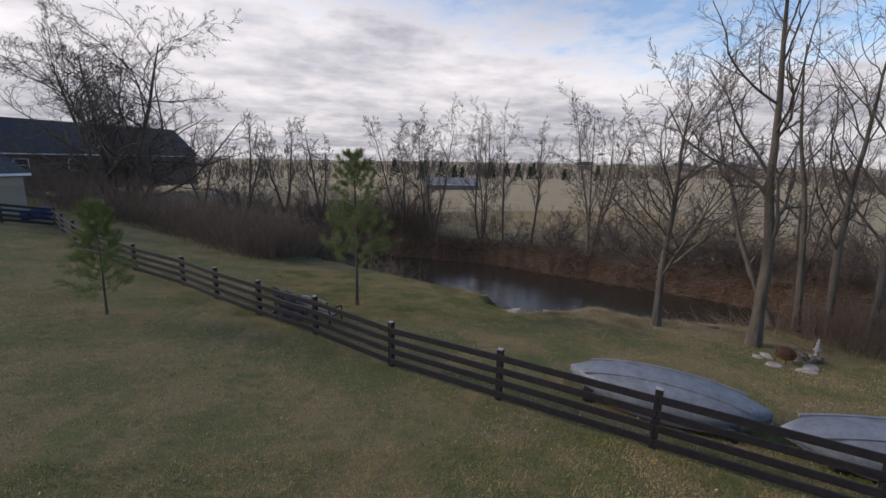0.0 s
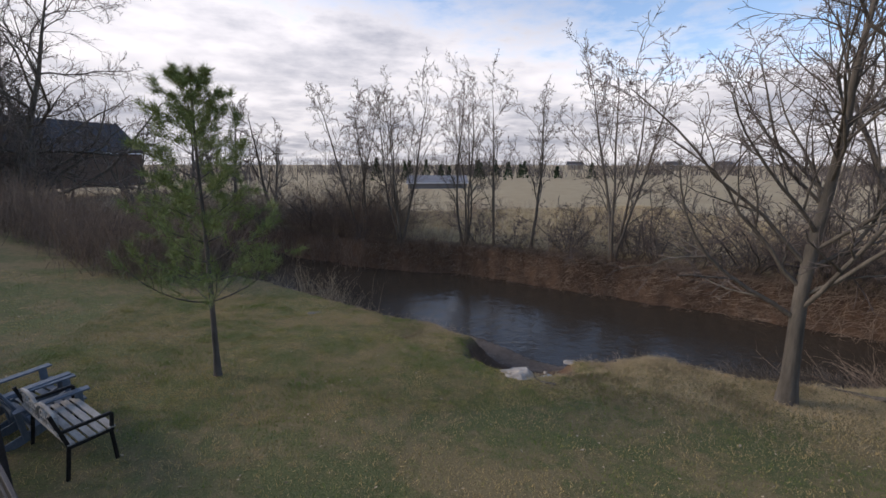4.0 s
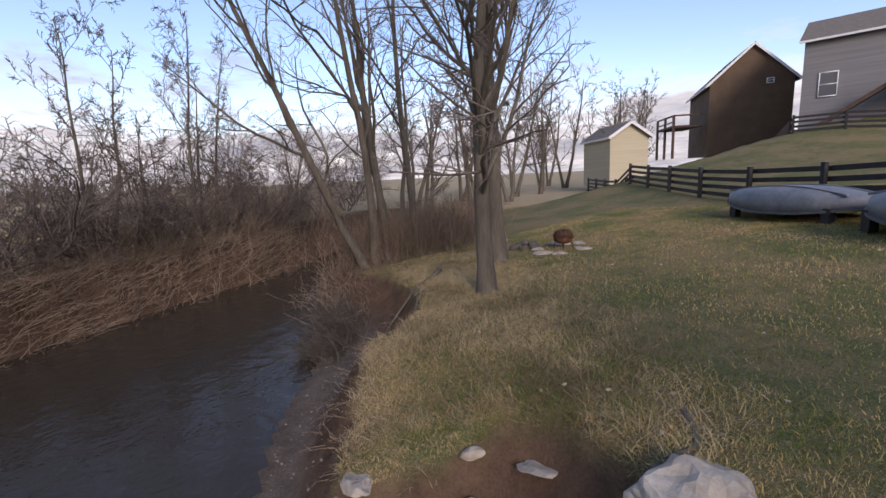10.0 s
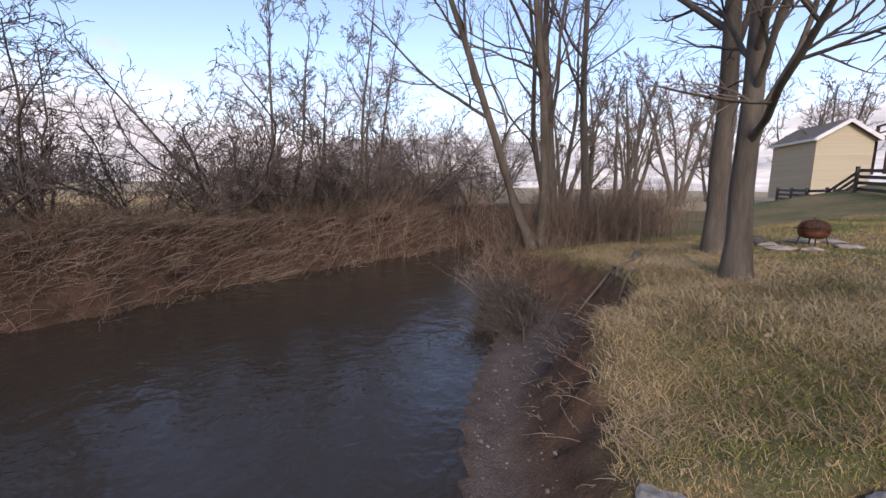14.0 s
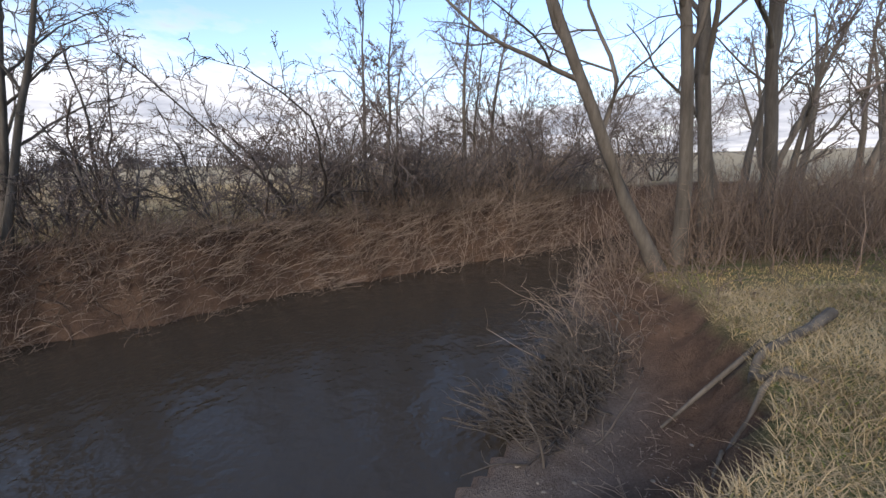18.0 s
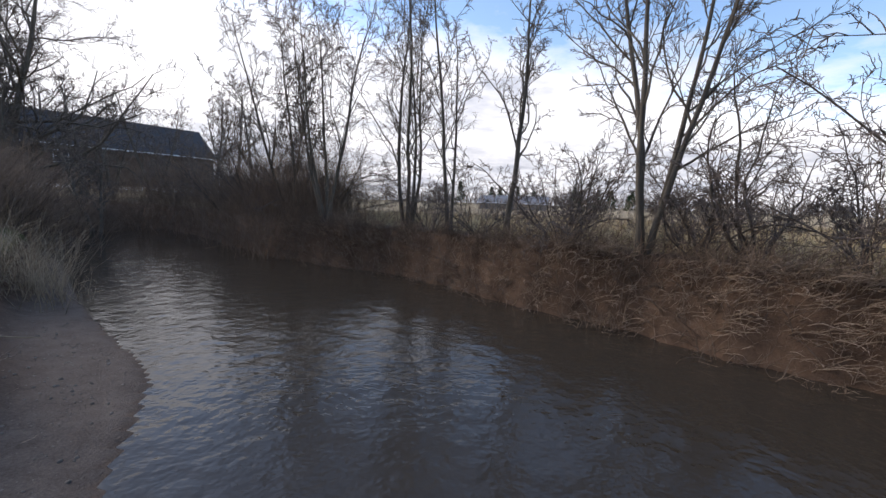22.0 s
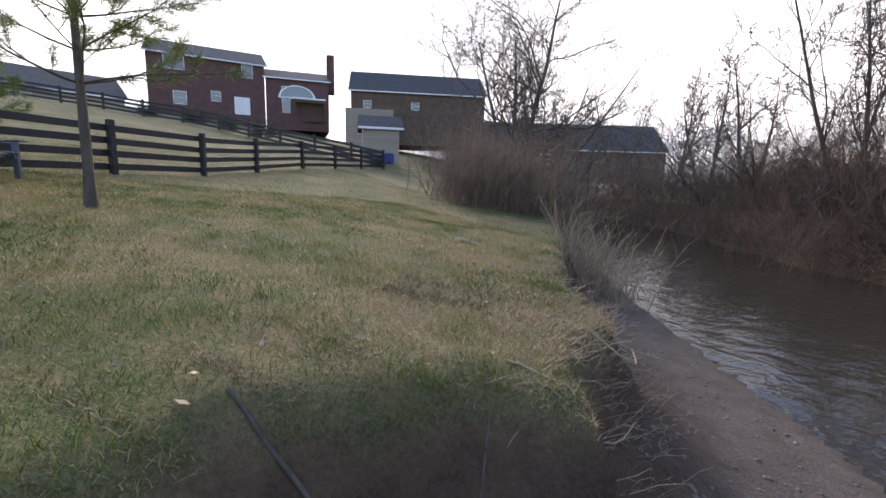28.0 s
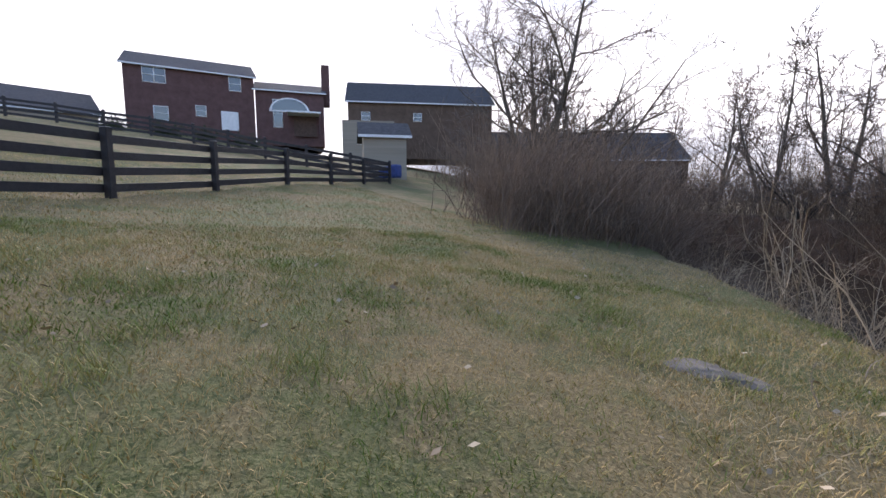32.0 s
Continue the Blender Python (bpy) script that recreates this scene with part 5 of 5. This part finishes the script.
brush(bank_points(NEAR, 102, 114, 1.0, 5.0, 300), 1900, 1.5, M_BRUSH_DARK, "downstream_near_thicket", "dense thicket of brown saplings beyond the fire pit", 0.5, (0, 0), 0.008, 5, 0.35)
brush(np.column_stack([rand(120, -24, -10), rand(120, 33, 46)]), 2600, 2.6, M_BRUSH_DARK, "bend_thicket", "dense brown thicket closing the bend of the creek", 1.0, (0, 0), 0.010, 5, 0.3)
brush(bank_points(FAR, 24, 64, 2.5, 20.0, 260), 1000, 1.3, M_BRUSH, "meadow_brush", "scattered brown brush standing in the meadow", 1.2, (0, 0), 0.009, 5, 0.25)


def scatter(n, x0, x1, y0, y1, keep):
    X, Y = rand(n, x0, x1), rand(n, y0, y1)
    z, mud, meadow, silt = relief(X, Y)
    ok = keep(X, Y, z, mud, meadow, silt)
    return X[ok], Y[ok], z[ok]


def is_lawn(X, Y, z, mud, meadow, silt):
    return (mud < 0.5) & (meadow < 0.1) & (silt < 0.5)


X, Y, Z = scatter(330000, -6, 6.5, 13.0, 22.0, is_lawn)
blades(X, Y, Z - 0.004, 0.036, 0.0019, 0.9, M_GRASS, "lawn_grass", "short patchy green and straw lawn grass")
X, Y, Z = scatter(200000, -13, 13, 2.0, 15, is_lawn)
blades(X, Y, Z - 0.004, 0.05, 0.0038, 0.9, M_GRASS, "lawn_grass_further", "short patchy green and straw lawn grass")
X, Y, Z = scatter(130000, -8, 7, -1.5, 6, is_lawn)
blades(X, Y, Z - 0.004, 0.06, 0.0032, 0.9, M_GRASS, "lawn_grass_uphill", "short patchy green and straw lawn grass")
X, Y, Z = scatter(70000, -18, -2, 14, 24.5, is_lawn)
blades(X, Y, Z - 0.004, 0.045, 0.0042, 0.9, M_GRASS, "lawn_grass_by_fence", "short patchy green and straw lawn grass")
a = np.column_stack([rand(420, -6, 6.0), rand(420, 13.0, 21.5)])
i = rng.integers(0, 420, 42000)
X, Y = (a[i] + rng.normal(size=(42000, 2)) * 0.10).T
z, mud, meadow, silt = relief(X, Y)
ok = is_lawn(X, Y, z, mud, meadow, silt)
blades(X[ok], Y[ok], z[ok] - 0.004, 0.075, 0.0021, 0.8, M_TUFT, "grass_tufts", "longer fresh green tufts standing out of the lawn")
e = bank_points(NEAR, 28, 95, 0.8, 3.6, 46000)
z, mud, meadow, silt = relief(e[:, 0], e[:, 1])
ok = (mud < 0.6) & (silt < 0.3)
blades(e[ok, 0], e[ok, 1], z[ok] - 0.005, 0.075, 0.0024, 1.6, M_DRYGRASS, "bank_edge_grass", "long straw-coloured dead grass along the bank edge")
X, Y, Z = scatter(110000, 3.6, 11.5, 10.0, 16.2, lambda X, Y, z, mud, meadow, silt: (mud < 0.55) & (silt < 0.3) & (np.hypot(X - 5.1, Y - 15.4) > 0.75) & (Y + 0.5 * X > 15.6 + 0.5 * waves(X, Y, 0.5, 2.0) + 0.7 * rng.normal(size=X.shape)))
blades(X, Y, Z - 0.005, 0.15, 0.003, 2.2, M_DRYGRASS, "matted_dead_grass", "matted straw-coloured dead grass under the tree")
X, Y, Z = scatter(90000, 2, 30, 13, 44, lambda X, Y, z, mud, meadow, silt: meadow > 0.3)
blades(X, Y, Z - 0.01, 0.24, 0.012, 0.7, M_STRAW, "meadow_grass", "pale straw-coloured meadow grass beyond the creek")
X, Y, Z = scatter(1800, -9, 12, 4, 23, is_lawn)
n = len(X)
a = rand(n, 0, 6.28)
s = rand(n, 0.012, 0.03)
d1 = np.column_stack([np.cos(a) * s, np.sin(a) * s, rand(n, -0.3, 0.5) * s])
d2 = np.column_stack([-np.sin(a) * s * 0.6, np.cos(a) * s * 0.6, rand(n, 0, 0.6) * s])
c = np.column_stack([X, Y, Z + 0.03])
V = np.stack([c - d1, c - d2 * 0.9, c + d1, c + d2], 1).reshape(-1, 3)
tagged(new("fallen_leaves", mesh_from("fallen_leaves", V, np.arange(4 * n).reshape(-1, 4), M_LEAF)), "scattered dead brown leaves on the lawn", "leaves", kind="stuff")

# ---------------------------------------------------------------- houses up the western hill
def base_z(x, y):
    return float(lawn(np.array([x]), np.array([y]))[0])


h = gable_house("brick_house", (-53.9, 17.6, 8.3), 82.5, 11.9, 10, 5.5, 2.3, M_BRICK_RED, M_ROOF, "two-storey red brick house with a dark shingle roof on the hill",
                [(2.6, 3.9, 1.9, 1.4), (10.0, 3.9, 1.1, 1.4), (6.6, 0.9, 0.9, 1.0), (3.0, 0.2, 1.2, 1.3)])
part("door", box_bm(8.5, 10.2, -0.06, 0.03, -0.4, 1.6, 0.01), M_TRIM, h, "pale patio door")
w = gable_house("brick_house_wing", (-52.3, 29.5, 8.0), 72.5, 7.4, 8, 4.6, 1.6, M_BRICK_RED, M_ROOF, "lower red brick wing with a tall arched window", [(2.3, 0.6, 0.9, 3.0), (5.9, 0.6, 0.6, 1.4)])
part("chimney", box_bm(7.3, 8.2, 1.0, 2.2, 3.5, 8.2, 0.02), M_BRICK_RED, w, "brick chimney")
part("arched_window", prism_bm([(1.4, 2.3)] + [(3.6 - 2.2 * math.cos(a), 2.3 + 1.6 * math.sin(a)) for a in np.linspace(0, math.pi, 14)], 0.08, Matrix.Translation((0, -0.1, 0))), M_TRIM, w, "white arched window frame")
part("arched_pane", prism_bm([(1.65, 2.45)] + [(3.6 - 1.9 * math.cos(a), 2.5 + 1.25 * math.sin(a)) for a in np.linspace(0, math.pi, 14)], 0.05, Matrix.Translation((0, -0.13, 0))), M_PANE, w, "dark arched glass")
part("porch", box_bm(3.2, 6.9, -2.4, -0.1, 1.9, 2.1, 0.02), M_TRIM, w, "white porch roof")
for px_ in (3.3, 6.8):
    part("porch_post", box_bm(px_ - 0.07, px_ + 0.07, -2.35, -2.2, -0.5, 1.9), M_BRICK_RED, w)
part("porch_curtain", box_bm(4.0, 6.5, -0.35, -0.25, -0.4, 1.85), M_DECK, w, "dark porch screen")
HB = gable_house("siding_house", (-47.2, 38.3, 6.6), 62, 17, 9, 5.0, 3.0, M_BRICK_BROWN, M_ROOF, "brown house with a broad dark shingle roof", [(2.0, 2.9, 0.9, 0.8), (8.0, 2.9, 0.9, 0.8)])
part("annex", box_bm(-0.5, 5.2, -2.4, 0.1, -2.5, 2.4, 0.02), M_SIDING, HB, "windowless tan sided annex")
gable_house("siding_house", (-38.5, 53.0, 2.4), 56, 24, 9, 2.8, 3.6, M_BRICK_BROWN, M_ROOF, "brown house with a long dark roof behind the trees", [(3.0, 0.8, 1.2, 1.2), (8.0, 0.8, 1.2, 1.2)])
gable_house("garden_shed", (-22.2, 28.0, base_z(-22.2, 28.5)), 66, 2.4, 3.0, 2.1, 0.8, M_SIDING, M_ROOF, "pale garden shed behind the corner of the fence", [], eave=0.2, category="shed")
gable_house("siding_house", (-49.0, -4.0, 5.6), 100, 19.8, 11, 2.6, 2.6, M_SIDING, M_ROOF, "tan house with a long grey roof behind the hill fence", [(5, 0.9, 1.4, 1.2), (12, 0.9, 1.4, 1.2)])
bm = bmesh.new()
for i in range(3):
    box(bm, i * 0.42, i * 0.42 + 0.4, 0, 0.5, 0, 0.5 + 0.08 * i, 0.06)
t = thing("covered_stack", (-20.2, 27.8, base_z(-20.2, 27.8)), "blue tarpaulin over stacked garden things by the fence", "tarpaulin", "", 20)
part("tarpaulin", bm, M_BLUE, t)
for i, (x, y) in enumerate(((-29.5, 21.2), (-31.2, 19.4), (-33.0, 16.8), (-27.0, 23.0))):
    tagged(shrub(x, y, 1.1, 26, "small round dark evergreen bush behind the hill fence", "evergreen_bush", 0.012, "bushes behind the fence", mat=M_EVERGREEN), category="bush")

# ---------------------------------------------------------------- houses and shed beyond the lawn
gable_house("cream_shed", (23.0, -10.9, base_z(23, -12)), -118, 2.9, 4.8, 2.05, 0.95, M_SHED, M_ROOF_TAN, "cream sided garden shed with a low gable roof", [], ridge_along=False, eave=0.2, category="shed")
h = gable_house("tan_brick_house", (23.9, -26.2, 3.6), -142, 6.4, 9, 4.9, 3.0, M_BRICK_TAN, M_ROOF, "tall tan brick house with a steep gable end", [(4.6, 4.6, 0.45, 0.3)], ridge_along=False)
d = thing("wooden_deck", (24.6, -26.6, 3.0), "dark wooden deck with railings beside the brick house", "deck", "", -42)
part("platform", box_bm(0, 5.0, 0, 2.6, 1.9, 2.1), M_DECK, d)
for x in (0.1, 2.5, 4.9):
    part("post", box_bm(x - 0.1, x + 0.1, 2.4, 2.6, -1.0, 3.1), M_DECK, d)
part("railing", box_bm(0, 5.0, 2.45, 2.55, 2.95, 3.1), M_DECK, d)
part("railing", box_bm(0, 5.0, 2.45, 2.55, 2.4, 2.5), M_DECK, d)
part("side_railing", box_bm(0.02, 0.12, 0.0, 2.4, 2.95, 3.1), M_DECK, d)
h = gable_house("siding_house", (15.6, -22.0, 3.2), -165, 10.5, 12, 6.2, 2.4, M_SIDING_GREY, M_ROOF_TAN, "grey sided house with a raised wooden stair", [(1.4, 2.4, 0.9, 1.5), (5.0, 2.4, 0.9, 1.5)])
part("stair", beam_bm((1.2, -1.2, 0.4), (4.4, -1.2, 2.6), 1.0, 0.25), M_DECK, h, "wooden outside stair")
part("landing", box_bm(4.4, 9.8, -2.0, -0.1, 2.5, 2.65), M_DECK, h, "wooden landing")
for x in (4.6, 7.0, 9.6):
    part("stair_post", box_bm(x - 0.08, x + 0.08, -1.95, -1.8, -0.6, 3.6), M_DECK, h)
part("landing_rail", box_bm(4.4, 9.8, -1.95, -1.85, 3.5, 3.62), M_DECK, h)
for x, y, hh in ((26.8, -5.0, 9), (27.9, -8.7, 10), (27.0, -0.4, 9), (32.2, -5.5, 10), (32.7, -16.9, 11), (27.9, -21.3, 9), (22.5, 2.1, 7), (39.7, -11.6, 11), (21.4, 5.8, 7), (24.6, -14.2, 8), (26.6, -17.9, 9), (31.7, -12.7, 9), (32.2, -22.2, 10), (23.6, -1.7, 8), (39.8, -21.9, 11), (26.8, 3.4, 8), (34.1, -30.5, 11), (38.1, -2.5, 10), (64, 2, 12)):
    bare_tree(x, y, hh, 0.1 + hh * 0.008, 2, (0, 0), 0.25, (20, 48), 8, (5, 5, 3), label="leafless tree beyond the fence", group="trees beyond the fence", limb_len=0.45, least=0.018)

# ---------------------------------------------------------------- the distance
far_xy = []
for i in range(46):
    a = math.radians(-96 + i * 4.2 + rng.normal() * 1.5)
    r = rng.uniform(110, 210)
    far_xy.append((r * math.sin(a), 14 + r * math.cos(a)))
n = 2600
i = rng.integers(0, len(far_xy), n)
c = np.array(far_xy)[i] + rng.normal(size=(n, 2)) * 6
z = ground_many(c[:, 0], c[:, 1])
P = np.empty((n, 5, 3))
P[:, 0] = np.column_stack([c, z - 0.3])
d = unit(np.column_stack([rng.normal(size=(n, 2)) * 0.22, np.ones(n)]))
ln = rand(n, 3, 8)
for k in range(1, 5):
    P[:, k] = P[:, k - 1] + d * (ln / 4)[:, None]
    d = unit(d + rng.normal(size=(n, 3)) * 0.15)
R = np.full(n, 0.10)[:, None] * np.linspace(1, 0.3, 5)[None]
s = sprout(P, R, ln, 8, 0.2, 1.0, (25, 55), 0.4, 4, 0.1, 0.2, 0.6, 0.5)
v, f = joined([tubes(P, R, 3), tubes(s[0], s[1], 3)])
tagged(new("far_woods", mesh_from("far_woods", v, f, M_TWIG_FAR)), "line of bare winter woods along the far ridge", "woods", kind="stuff")
vs = []
for i in range(14):
    x, y = 20 + 6 * math.sin(i * 2.1) * 3 + i * 2.5, 120 + 8 * math.cos(i * 1.7)
    z0 = ground_z(x, y)
    m = 260
    t = rng.random(m) ** 0.7
    hh = rng.uniform(3.0, 6.0)
    a = rand(m, 0, 6.28)
    rr = (1 - t) * hh * 0.28
    p = np.column_stack([x + rr * np.cos(a), y + rr * np.sin(a), z0 + t * hh])
    o = rng.normal(size=(m, 3)) * 0.25
    vs.append(np.stack([p, p + o, p + o[:, [1, 2, 0]]], 1).reshape(-1, 3))
V = np.concatenate(vs)
tagged(new("far_evergreens", mesh_from("far_evergreens", V, np.arange(len(V)).reshape(-1, 3), M_EVERGREEN)), "dark evergreen trees along the far ridge", "woods", kind="stuff")
gable_house("low_barn", (11.8, 80, ground_z(14, 82) - 0.6), -12, 10, 7, 1.6, 1.0, M_SIDING_GREY, M_SIDING_GREY, "low grey roofed building across the meadow", [], category="barn")
for x, y in ((150, 270), (210, 250), (235, 235)):
    gable_house("far_house", (x, y, ground_z(x, y)), -25, 10, 8, 3.2, 2.2, M_SIDING, M_ROOF, "small far-off house on the ridge", [(3, 1.2, 1, 1.2)])
